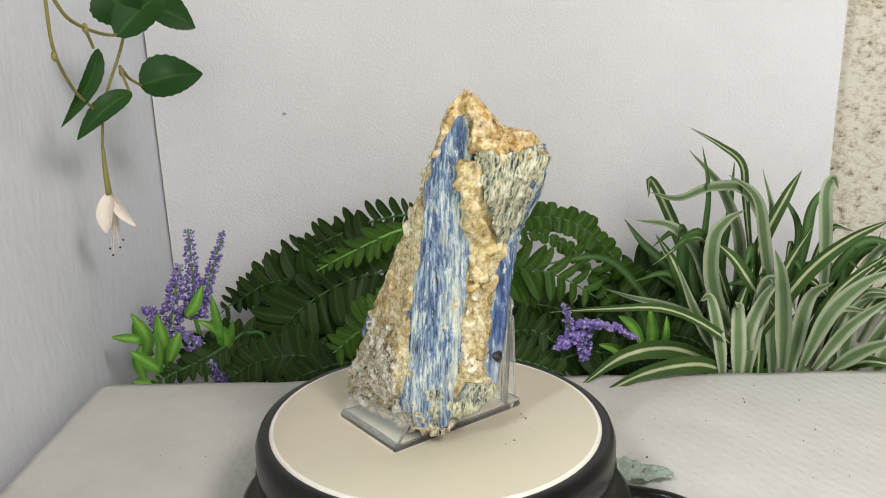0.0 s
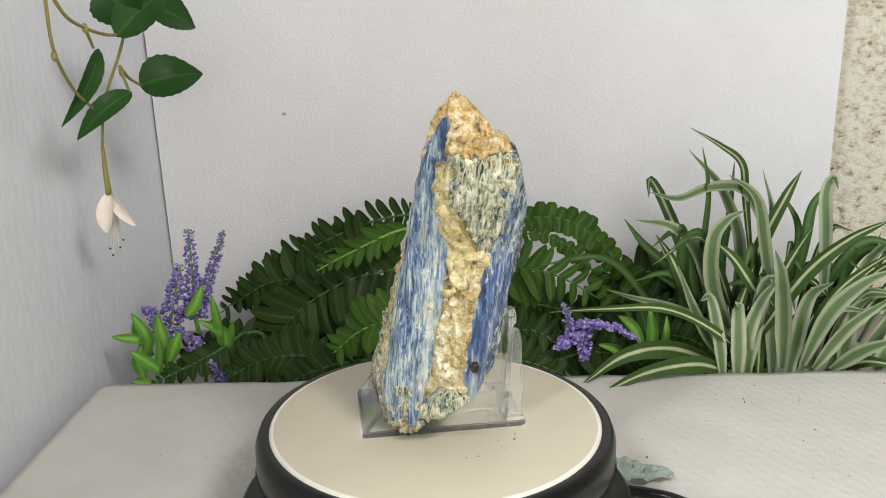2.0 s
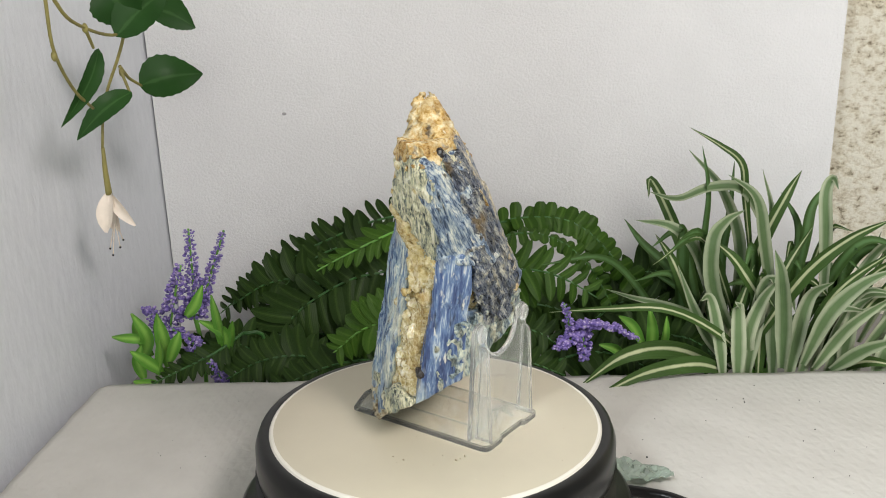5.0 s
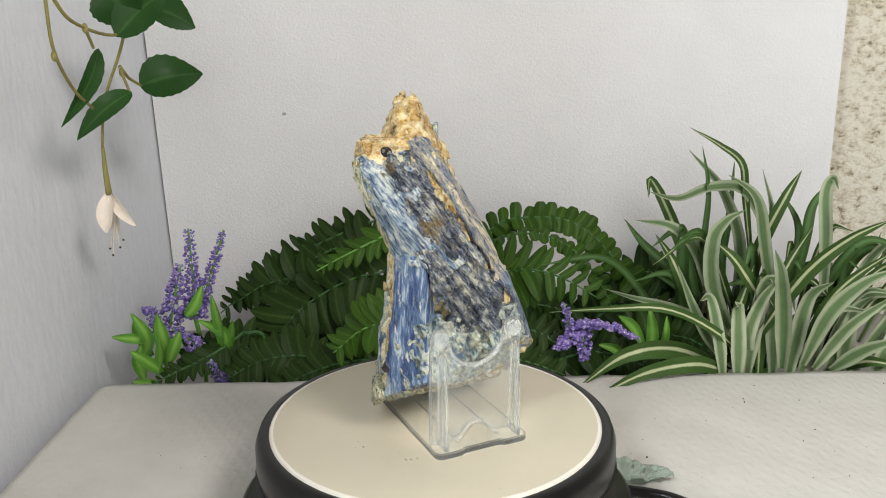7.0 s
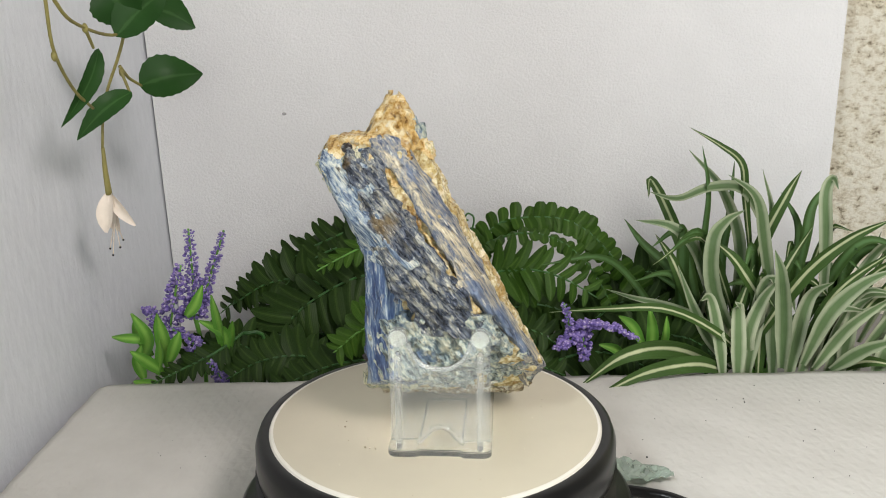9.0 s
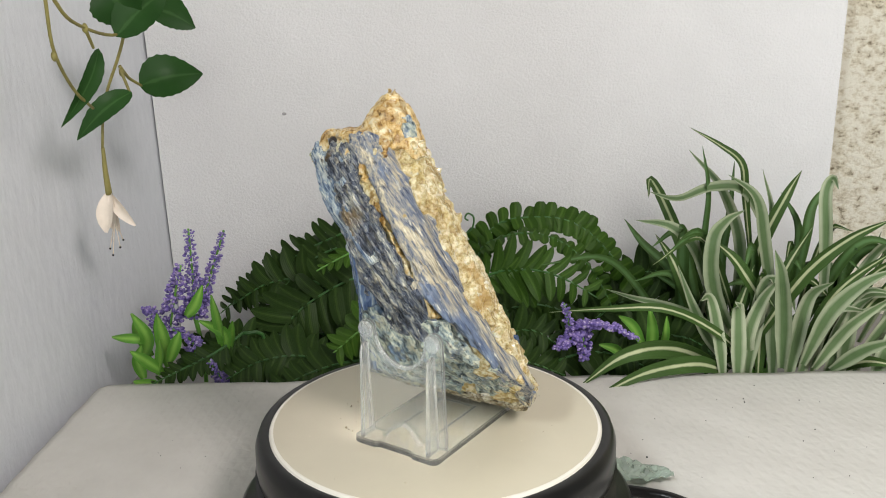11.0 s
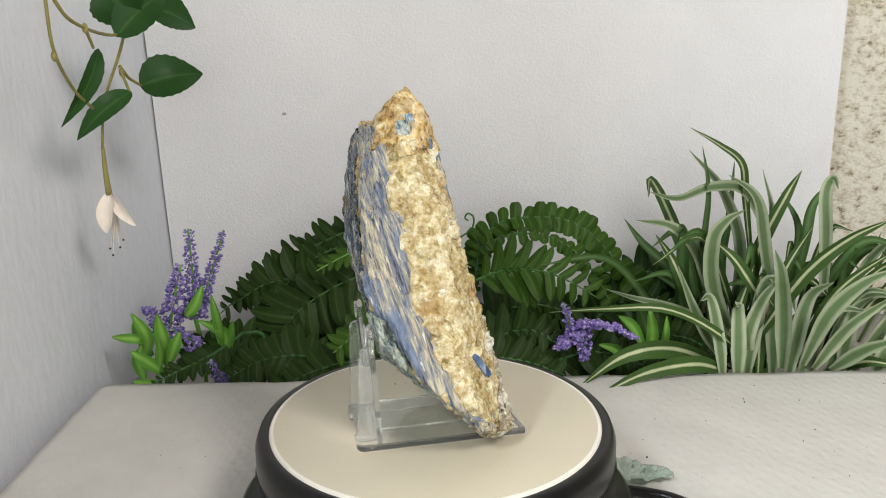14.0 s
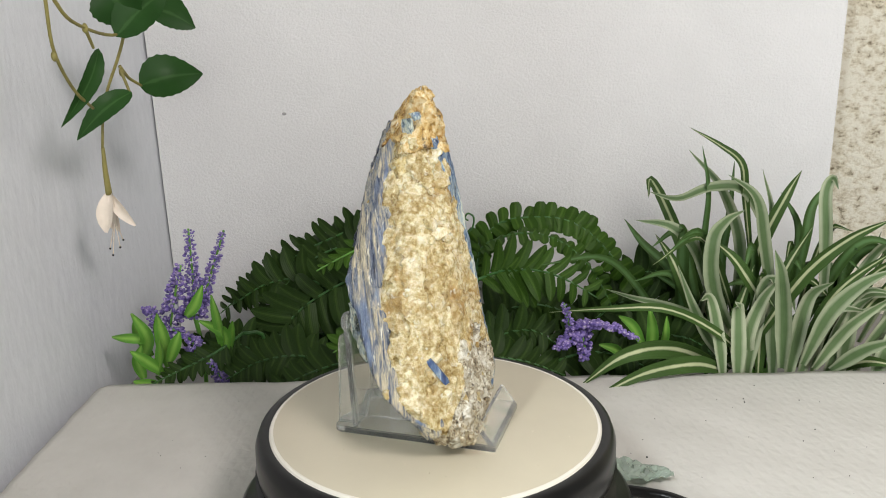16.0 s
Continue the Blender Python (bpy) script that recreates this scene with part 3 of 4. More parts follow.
def paper():
    """A quilted paper towel over the plinth: softly dented, with a worn, wavy rim and rounded corners."""
    bm = bmesh.new()
    nx, ny = 150, 110
    x0, x1, y0, y1 = -0.1895, 0.335, -0.30, 0.1265
    grid = []
    for j in range(ny + 1):
        row = []
        for i in range(nx + 1):
            u, v = i / nx, j / ny
            x, y = x0 + (x1 - x0) * u, y0 + (y1 - y0) * v
            x += 0.0012 * noise.noise((y * 60, 3, 0)) * (1 - u) ** 8
            y += (0.0012 * noise.noise((x * 50, 7, 0)) + 0.006 * u) * v ** 8
            # rounded back corner, at the left wall
            cut = max(0, 0.005 - (x - x0)) * max(0, 0.005 - (y1 - y)) / 0.005
            z = TABLE + 0.0006 * noise.noise((x * 25, y * 25, 1)) - 0.0006
            row.append(bm.verts.new((x + cut * 0.5, y - cut * 0.6, z)))
        grid.append(row)
    for a, b in zip(grid, grid[1:]):
        for i in range(nx):
            bm.faces.new((a[i], a[i + 1], b[i + 1], b[i]))
    rim = [e for e in bm.edges if e.is_boundary]
    out = bmesh.ops.extrude_edge_only(bm, edges=rim)["geom"]
    for v in out:
        if isinstance(v, bmesh.types.BMVert):
            v.co.z -= 0.0022
    bmesh.ops.recalc_face_normals(bm, faces=bm.faces)
    return tagged(part("paper_towel", bm, M_PAPER), "white quilted paper towel spread over the plinth", "paper")


paper()


def turntable():
    t = empty("turntable", pose(0, 0, TABLE))
    tagged(t, "round black electric turntable with a cream top", "turntable")
    h = -TABLE
    base = lathe([(0, 0), (0.079, 0), (0.080, 0.002), (0.080, 0.006), (0.078, 0.008), (0.0725, 0.009), (0.0725, h - 0.016), (0, h - 0.016)])
    part("base", base, M_BLACK, t)
    ring = lathe([(0.060, h - 0.0155), (0.0715, h - 0.0155), (0.0720, h - 0.012), (0.0718, h - 0.005), (0.0705, h - 0.0015), (0.0690, h - 0.0006), (0.0664, h - 0.0008), (0.060, h - 0.003)])
    part("ring", ring, M_BLACK, t, "glossy black rim")
    top = lathe([(0, h - 0.004), (0.0655, h - 0.004), (0.0665, h - 0.0014), (0.0660, h - 0.0003), (0.0650, h), (0.03, h), (0, h)])
    platter = part("platter", top, M_CREAM, t, "cream plastic platter")
    # ring along the platter's edge, paler than its top
    rim = lathe([(0.0642, h - 0.0002), (0.0650, h + 0.0002), (0.0659, h - 0.0001), (0.0665, h - 0.0012), (0.0664, h - 0.0022), (0.0642, h - 0.0022)])
    part("rim", rim, M_RIM, platter, "pale ring round the platter")
    return t, platter


def stand():
    """Easel: base plate with a slanted front lip, a leaning back panel with two ears and a deep scoop, and two ribs behind it."""
    s = empty("display_stand")
    tagged(s, "clear acrylic easel stand on the cream platter", "display stand")
    z0, thick = 0.0004, 0.0026
    hw, hl = 0.0191, 0.03235

    def drawn(outline, place, bevel=0.0004):
        """A flat outline, given thickness: place(u, v, side) is where a point of it lies on the near (0) or far (1) face."""
        bm = bmesh.new()
        near = [bm.verts.new(place(u, v, 0)) for u, v in outline]
        far = [bm.verts.new(place(u, v, 1)) for u, v in outline]
        n = len(outline)
        bm.faces.new(near)
        bm.faces.new(far[::-1])
        for i in range(n):
            bm.faces.new((near[i], far[i], far[(i + 1) % n], near[(i + 1) % n]))
        bmesh.ops.recalc_face_normals(bm, faces=bm.faces)
        rims = [e for e in bm.edges if len(e.link_faces) == 2 and any(len(f.verts) > 4 for f in e.link_faces)]
        bmesh.ops.bevel(bm, geom=rims or bm.edges[:], offset=bevel, segments=2, affect="EDGES")
        return bm

    def arc(cx, cy, r, a0, a1, n=7, ry=None):
        return [(cx + r * math.cos(radians(a0 + (a1 - a0) * k / n)), cy + (ry or r) * math.sin(radians(a0 + (a1 - a0) * k / n))) for k in range(n + 1)]

    r = 0.0032
    plate = [(-hw, -hl), (hw, -hl)] + arc(hw - r, hl - r, r, 0, 90) + [(0.0085, hl), (0.0075, hl - 0.0012), (-0.0075, hl - 0.0012), (-0.0085, hl)] + arc(-hw + r, hl - r, r, 90, 180)
    base = part("base_plate", drawn(plate, lambda u, v, k: (u, v, z0 + thick * k)), M_PLATE, s, smooth=False)
    # raised strips that stand in for the sides of a recess in the plate
    for lo, hi in (((-0.0084, -0.012, z0 + thick), (-0.0076, 0.0215, z0 + thick + 0.0006)), ((0.0076, -0.012, z0 + thick), (0.0084, 0.0215, z0 + thick + 0.0006)),
                   ((-0.0084, -0.0128, z0 + thick), (0.0084, -0.012, z0 + thick + 0.0006))):
        part("recess_edge", box(lo, hi, 0.0002), M_ACRYLIC, base, smooth=False)
    lip = [(-hl + 0.0002, z0 + thick), (-hl + 0.0026, z0 + thick), (-hl + 0.0076, z0 + 0.0090), (-hl + 0.0068, z0 + 0.0102), (-hl + 0.0058, z0 + 0.0098)]
    part("front_lip", drawn(lip, lambda u, v, k: (-hw + 2 * hw * k, u, v), 0.0003), M_ACRYLIC, s, "low slanted clear lip", False)
    # back panel: ears, scoop between them and a small arched opening at its foot
    top, inner = 0.0488, 0.0112
    w, er = hw - 0.0006, 0.0037
    mid = w - er
    outline = [(w, z0 + thick)] + [(mid + er * math.cos(radians(a)), top - er + er * math.sin(radians(a))) for a in range(0, 151, 15)]
    outline += [(inner * math.cos(radians(a)), 0.0448 - 0.0118 * math.sin(radians(a))) for a in range(12, 169, 12)]
    outline += [(-mid + er * math.cos(radians(a)), top - er + er * math.sin(radians(a))) for a in range(30, 181, 15)]
    outline += [(-w, z0 + thick)] + [(-x, z) for x, z in ((0.0085, z0 + thick), (0.0060, z0 + 0.0045), (0.0035, z0 + 0.0078), (0, z0 + 0.0092), (-0.0035, z0 + 0.0078), (-0.0060, z0 + 0.0045), (-0.0085, z0 + thick))]
    panel_mesh = drawn(outline, lambda u, v, k: (u, 0.0226 + 0.055 * (v - 0.003) + 0.0020 * k, v), 0.0005)
    board = part("back_panel", panel_mesh, M_ACRYLIC, s, "clear leaning panel with two ears and a scoop", False)
    # whitish moulded rim round the scoop and frosted pads on the ears
    rim = [(inner * math.cos(radians(a)), 0.0448 - 0.0118 * math.sin(radians(a))) for a in range(6, 175, 12)]
    part("scoop_rim", tube([(x, 0.0239 + 0.055 * (z - 0.003), z - 0.0007) for x, z in rim], 0.0007, 40, 8), M_FROST, board, "whitish moulded rim")
    for sx in (-1, 1):
        pad = lathe([(0, 0), (0.0031, 0), (0.0034, 0.0002), (0.0031, 0.0006), (0, 0.0007)], 24)
        bmesh.ops.transform(pad, matrix=pose(sx * mid, 0.0272, top - er - 0.0002, -90, 0, 0), verts=pad.verts)
        part("ear_pad", pad, M_FROST, board, "frosted round pad")
    for sx in (-1, 1):
        rib = [(0.0247, z0 + thick), (0.0316, z0 + thick), (0.0303, 0.0370), (0.0296, 0.0392), (0.0282, 0.0400), (0.0268, 0.0400)]
        bm = drawn(rib, lambda u, v, k: (sx * (hw - 0.0042) + (k - 0.5) * 0.0022, u, v), 0.0005)
        part("rib", bm, M_ACRYLIC, s, "tall tapering clear rib", False)
    # moulded arch standing behind the opening
    arch = tube([(-0.0085, 0.0262, z0 + thick), (-0.0055, 0.0262, z0 + 0.0058), (-0.0022, 0.0262, z0 + 0.0088), (0.0022, 0.0262, z0 + 0.0088), (0.0055, 0.0262, z0 + 0.0058), (0.0085, 0.0262, z0 + thick)], 0.0009, 20, 8)
    part("arch", arch, M_ACRYLIC, s, "small clear stiffening arch")
    for ob in s.children_recursive:
        ob.visible_shadow = False
    return s


# ---- plants ----
def ribbon(path, widths, up, fold=0.25, bm=None, uv=True):
    """A long leaf: a five-point strip along a path, creased at its midrib, with cross coordinates in its UV map."""
    bm = bm or bmesh.new()
    lay = bm.loops.layers.uv.verify()
    n = len(path)
    rows = []
    for k, p in enumerate(path):
        d = (path[min(k + 1, n - 1)] - path[max(k - 1, 0)]).normalized()
        side = d.cross(up)
        if side.length < 0.05:
            side = d.orthogonal()
        side.normalize()
        nor = side.cross(d)
        w = widths[k] / 2
        rows.append([(bm.verts.new(p + side * w * a + nor * w * fold * (abs(a) ** 1.3)), (a + 1) / 2, k / (n - 1)) for a in (-1, -0.5, 0, 0.5, 1)])
    for a, b in zip(rows, rows[1:]):
        for i in range(4):
            q = (a[i], a[i + 1], b[i + 1], b[i])
            f = bm.faces.new([v[0] for v in q])
            for lp, v in zip(f.loops, q):
                lp[lay].uv = (v[1], v[2])
    return bm


def leaf_material(name, edge, middle, rough=0.42, at=(0.16, 0.34), ribs=55):
    """Leaf whose colour runs from edge to middle across its UV, with lengthwise veins and blotches."""
    m, nt, p = nodes_of(name)
    uv = nt.nodes.new("ShaderNodeUVMap")
    sep = nt.nodes.new("ShaderNodeSeparateXYZ")
    nt.links.new(uv.outputs[0], sep.inputs[0])
    ds = nt.nodes.new("ShaderNodeMath")
    ds.operation = "SUBTRACT"
    ds.inputs[1].default_value = 0.5
    nt.links.new(sep.outputs[0], ds.inputs[0])
    ab = nt.nodes.new("ShaderNodeMath")
    ab.operation = "ABSOLUTE"
    nt.links.new(ds.outputs[0], ab.inputs[0])
    co = coords(nt)
    nz = noise_tex(nt, co, 90, 4)
    wob = nt.nodes.new("ShaderNodeMath")
    wob.operation = "MULTIPLY_ADD"
    wob.inputs[1].default_value = 0.12
    nt.links.new(nz, wob.inputs[0])
    nt.links.new(ab.outputs[0], wob.inputs[2])
    col = ramp(nt, wob.outputs[0], [(at[0] + 0.06, middle), (at[1] + 0.06, edge)])
    big = noise_tex(nt, co, 30, 4)
    info = nt.nodes.new("ShaderNodeObjectInfo")
    ad = nt.nodes.new("ShaderNodeMath")
    ad.operation = "MULTIPLY_ADD"
    ad.inputs[1].default_value = 0.3
    nt.links.new(info.outputs["Random"], ad.inputs[0])
    nt.links.new(big, ad.inputs[2])
    shade = ramp(nt, ad.outputs[0], [(0.4, (0.62, 0.66, 0.6)), (0.85, (1.0, 1.0, 1.0))])
    col = mixc(nt, 1.0, col, shade, "MULTIPLY")
    nt.links.new(col, p.inputs["Base Color"])
    p.inputs["Roughness"].default_value = rough
    p.inputs["Specular IOR Level"].default_value = 0.13
    wave = nt.nodes.new("ShaderNodeMath")
    wave.operation = "SINE"
    mul = nt.nodes.new("ShaderNodeMath")
    mul.operation = "MULTIPLY"
    mul.inputs[1].default_value = ribs
    nt.links.new(sep.outputs[0], mul.inputs[0])
    nt.links.new(mul.outputs[0], wave.inputs[0])
    bump(nt, p, wave.outputs[0], 0.00006, 0.5)
    return m


M_SPID_A = leaf_material("striped_spider_leaf", (0.052, 0.102, 0.025), (0.50, 0.53, 0.33), at=(0.06, 0.14))
M_SPID_B = leaf_material("pale_spider_leaf", (0.39, 0.43, 0.30), (0.13, 0.20, 0.09), at=(0.16, 0.34))
M_SPID_C = leaf_material("dark_spider_leaf", (0.058, 0.112, 0.030), (0.10, 0.19, 0.07), at=(0.1, 0.3))
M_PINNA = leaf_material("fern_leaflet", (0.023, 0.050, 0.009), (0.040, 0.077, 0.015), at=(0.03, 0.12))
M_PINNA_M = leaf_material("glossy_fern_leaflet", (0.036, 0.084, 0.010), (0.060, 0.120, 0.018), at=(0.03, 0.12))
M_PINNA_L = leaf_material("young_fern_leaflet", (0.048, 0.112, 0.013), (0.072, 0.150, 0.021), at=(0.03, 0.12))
M_LIMELEAF = leaf_material("lime_leaf", (0.13, 0.33, 0.05), (0.28, 0.52, 0.10), at=(0.05, 0.3))
M_ROSELEAF = leaf_material("vine_leaf", (0.026, 0.080, 0.018), (0.05, 0.12, 0.035), at=(0.02, 0.06), ribs=4)

rnd = random.Random(5)


def pinna_mesh(name, mat, bend, prof):
    """A leaflet one unit long, lying along x."""
    n = 7
    path = [Vector((k / (n - 1), 0.05 * math.sin(3 * k / (n - 1)), bend * (k / (n - 1)) ** 2)) for k in range(n)]
    bm = ribbon(path, prof, Vector((0, 0, 1)), 0.35)
    me = bpy.data.meshes.new(name)
    bm.to_mesh(me)
    bm.free()
    me.materials.append(mat)
    for f in me.polygons:
        f.use_smooth = True
    return me


PINNAE = {}
POINTED, LOBED, BLUNT = (0.25, 0.32, 0.35, 0.34, 0.30, 0.21, 0.04), (0.30, 0.33, 0.35, 0.35, 0.32, 0.24, 0.06), (0.60, 0.66, 0.70, 0.74, 0.76, 0.70, 0.42)
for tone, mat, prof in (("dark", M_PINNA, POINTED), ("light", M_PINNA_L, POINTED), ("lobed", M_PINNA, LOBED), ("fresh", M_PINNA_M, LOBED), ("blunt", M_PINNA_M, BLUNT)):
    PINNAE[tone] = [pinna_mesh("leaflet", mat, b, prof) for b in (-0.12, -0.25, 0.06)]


def frond(parent, pts, length, count, tone="dark", up=(0, -0.8, 0.6), tip=0.25, lean=35):
    """A fern frond: a midrib with pairs of leaflets that shorten towards the tip."""
    count = round(count * (0.78 if tone in ("dark", "light") else 1))
    path = spline(pts, count + 2)
    rib = part("frond", tube(pts, 0.0011, 24, 6, taper=0.4), M_LIME if tone == "light" else M_FERN, parent)
    up = Vector(up).normalized()
    for k in range(1, count + 1):
        d = (path[k + 1] - path[k - 1]).normalized()
        side = d.cross(up).normalized()
        nor = side.cross(d)
        u = k / count
        size = length * min(1.0, 0.45 + 2.6 * u) * (1 - (1 - tip) * max(0, (u - 0.35) / 0.65) ** 1.4)
        for s in (-1, 1):
            a = radians(lean + rnd.uniform(-7, 7))
            x = (side * s * math.cos(a) + d * math.sin(a) + nor * rnd.uniform(-0.55, 0.2)).normalized()
            y = nor.cross(x).normalized() if s > 0 else x.cross(nor).normalized()
            z = x.cross(y)
            sz = size * rnd.uniform(0.88, 1.1)
            ob = new("leaflet", rnd.choice(PINNAE[tone]))
            m = Matrix((x, y, z)).transposed().to_4x4()
            ob.matrix_basis = Matrix.Translation(path[k] + nor * 0.0004) @ m @ Matrix.Diagonal((sz, sz * (1.3 if tone in ("dark", "light") else 1.0), sz, 1))
            ob.parent = rib
    return rib


def fern(label, fronds):
    f = empty("fern")
    tagged(f, label, "fern", "artificial greenery")
    for args in fronds:
        frond(f, *args)
        a = Vector(args[0][0])
        part("stalk", tube([a, a * 0.9 + Vector((0, 0.02, 0.1 * FLOOR)), (a.x * 0.9, a.y + 0.02, FLOOR)], 0.0012, 8, 6), M_FERN, f)
    return f


def spider_plant():
    plant = empty("spider_plant")
    tagged(plant, "artificial spider plant with cream-striped arching green leaves", "plant", "artificial greenery")
    A, B, C = M_SPID_A, M_SPID_B, M_SPID_C
    rows = [
        (A, 6, [(0.1906, 0.1550, -0.0494), (0.1600, 0.1400, -0.0199), (0.1288, 0.1350, -0.0033), (0.0965, 0.1400, -0.0043), (0.0649, 0.1500, -0.0094)]),
        (A, 13, [(0.1719, 0.1500, -0.0470), (0.1365, 0.1350, -0.0272), (0.1055, 0.1250, -0.0261), (0.0785, 0.1200, -0.0428)]),
        (A, 11, [(0.1684, 0.1450, -0.0455), (0.1452, 0.1300, -0.0345), (0.1142, 0.1200, -0.0355), (0.0846, 0.1100, -0.0453)]),
        (B, 6, [(0.1857, 0.1700, -0.0502), (0.1632, 0.1700, -0.0259), (0.1419, 0.1700, -0.0147), (0.1201, 0.1800, -0.0116), (0.1052, 0.1900, -0.0088)]),
        (A, 9, [(0.1782, 0.2000, -0.0470), (0.1671, 0.2100, -0.0116), (0.1507, 0.2200, 0.0314), (0.1387, 0.2250, 0.0537), (0.1354, 0.2150, 0.0439)]),
        (C, 7, [(0.1767, 0.2000, -0.0469), (0.1673, 0.2000, 0.0102), (0.1678, 0.2000, 0.0501), (0.1643, 0.2050, 0.0781)]),
        (B, 9, [(0.1920, 0.2100, -0.0511), (0.1986, 0.2200, 0.0042), (0.1844, 0.2200, 0.0459), (0.1638, 0.2300, 0.0716)]),
        (A, 8, [(0.1993, 0.2000, -0.0014), (0.1912, 0.2000, 0.0462), (0.1874, 0.2000, 0.0674), (0.1754, 0.2050, 0.0780), (0.1574, 0.2100, 0.0887)]),
        (B, 8, [(0.2121, 0.2100, 0.0181), (0.1916, 0.2000, 0.0498), (0.1704, 0.2000, 0.0529), (0.1499, 0.2000, 0.0461), (0.1347, 0.2100, 0.0485)]),
        (B, 9, [(0.1713, 0.1800, -0.0242), (0.1551, 0.1700, 0.0187), (0.1390, 0.1700, 0.0355), (0.1199, 0.1800, 0.0375)]),
        (B, 10, [(0.1853, 0.1600, -0.0460), (0.1601, 0.1500, 0.0006), (0.1570, 0.1500, 0.0309), (0.1669, 0.1600, 0.0409), (0.1808, 0.1700, 0.0451)]),
        (A, 10, [(0.1884, 0.1900, -0.0432), (0.1981, 0.1900, 0.0126), (0.2122, 0.1900, 0.0480), (0.2249, 0.2000, 0.0627)]),
        (B, 10.5, [(0.1989, 0.1400, -0.0420), (0.1954, 0.1350, -0.0117), (0.1896, 0.1300, 0.0165), (0.1845, 0.1300, 0.0317)]),
        (B, 8.5, [(0.2331, 0.1700, -0.0215), (0.2282, 0.1650, 0.0260), (0.2275, 0.1700, 0.0536), (0.2331, 0.1750, 0.0623), (0.2320, 0.1650, 0.0579)]),
        (A, 10, [(0.1839, 0.1500, -0.0311), (0.2052, 0.1400, 0.0132), (0.2257, 0.1350, 0.0355), (0.2463, 0.1300, 0.0482)]),
        (B, 10, [(0.2104, 0.1400, -0.0397), (0.2171, 0.1300, -0.0069), (0.2313, 0.1250, 0.0126), (0.2472, 0.1200, 0.0235)]),
        (B, 10, [(0.2172, 0.1400, -0.0423), (0.2289, 0.1300, -0.0137), (0.2491, 0.1200, 0.0092)]),
        (B, 9, [(0.2271, 0.1400, -0.0435), (0.2400, 0.1300, -0.0274), (0.2555, 0.1200, -0.0169)]),
        (A, 9, [(0.2118, 0.1500, -0.0458), (0.2219, 0.1500, -0.0141), (0.2360, 0.1500, 0.0063), (0.2627, 0.1500, 0.0261)]),
        (C, 8, [(0.1693, 0.2000, -0.0352), (0.1501, 0.2100, -0.0037), (0.1334, 0.2200, 0.0128), (0.1227, 0.2250, 0.0277)]),
        (A, 10, [(0.2117, 0.1650, -0.0338), (0.1865, 0.1550, -0.0014), (0.1718, 0.1550, 0.0193), (0.1602, 0.1600, 0.0299)]),
        (B, 9, [(0.2091, 0.1800, -0.0359), (0.1977, 0.1800, 0.0224), (0.1925, 0.1850, 0.0493), (0.1768, 0.1900, 0.0624)]),
        (C, 8, [(0.2222, 0.1900, -0.0210), (0.2267, 0.1900, 0.0230), (0.2320, 0.1950, 0.0431), (0.2460, 0.2000, 0.0568)]),
        (A, 8, [(0.1671, 0.1800, -0.0390), (0.1499, 0.1700, -0.0059), (0.1402, 0.1700, 0.0155), (0.1319, 0.1800, 0.0286)]),
        (B, 9, [(0.1788, 0.1600, -0.0496), (0.1588, 0.1500, -0.0272), (0.1475, 0.1500, -0.0061), (0.1408, 0.1600, 0.0149)]),
        (A, 9, [(0.1999, 0.1700, -0.0542), (0.1957, 0.1650, -0.0191), (0.2073, 0.1650, 0.0125), (0.2221, 0.1700, 0.0350)]),
        (B, 10, [(0.1851, 0.1500, -0.0454), (0.1790, 0.1450, -0.0255), (0.1861, 0.1450, -0.0015), (0.2012, 0.1500, 0.0136)]),
        (C, 8, [(0.1927, 0.2100, -0.0591), (0.1847, 0.2150, -0.0057), (0.1891, 0.2200, 0.0309), (0.1901, 0.2200, 0.0659)]),
        (C, 9, [(0.2189, 0.2100, -0.0595), (0.2287, 0.2100, -0.0048), (0.2295, 0.2100, 0.0252), (0.2214, 0.2200, 0.0453)]),
        (B, 8, [(0.2100, 0.2000, -0.0632), (0.1999, 0.2000, -0.0089), (0.2089, 0.2000, 0.0316), (0.2047, 0.2100, 0.0620)]),
        (C, 9, [(0.2360, 0.1900, -0.0516), (0.2471, 0.1900, -0.0213), (0.2654, 0.1900, 0.0043), (0.2733, 0.1900, 0.0259)]),
        (A, 8, [(0.2356, 0.1500, -0.0497), (0.2461, 0.1400, -0.0385), (0.2636, 0.1300, -0.0380)]),
        (A, 9, [(0.1823, 0.1600, -0.0515), (0.1722, 0.1550, -0.0293), (0.1772, 0.1550, -0.0083), (0.1854, 0.1600, 0.0143)]),
        (C, 9, [(0.1896, 0.1900, -0.0587), (0.1732, 0.2000, -0.0391), (0.1572, 0.2000, -0.0158), (0.1373, 0.2100, -0.0035)]),
    ]
    part("crown", tube([(0.2001, 0.1800, -0.0546), (0.2035, 0.1800, -0.0739), (0.19, 0.18, FLOOR)], 0.006, 8, 10, taper=1.4), M_LIME, plant)
    for k in range(34):
        x = rnd.uniform(0.145, 0.275)
        y = rnd.uniform(0.165, 0.215)
        ax = rnd.uniform(-0.055, 0.06) + (x - 0.2) * 0.6
        h = rnd.uniform(0.035, 0.085)
        a = Vector((x, y, TABLE - 0.012))
        rows.append((rnd.choice((A, B, C, C)), rnd.uniform(6, 10), [a, a + Vector((ax * 0.25, -0.004, h * 0.55)), a + Vector((ax * 0.6, -0.012, h)), a + Vector((ax * 1.1, -0.025, h * rnd.uniform(0.75, 1.15)))]))
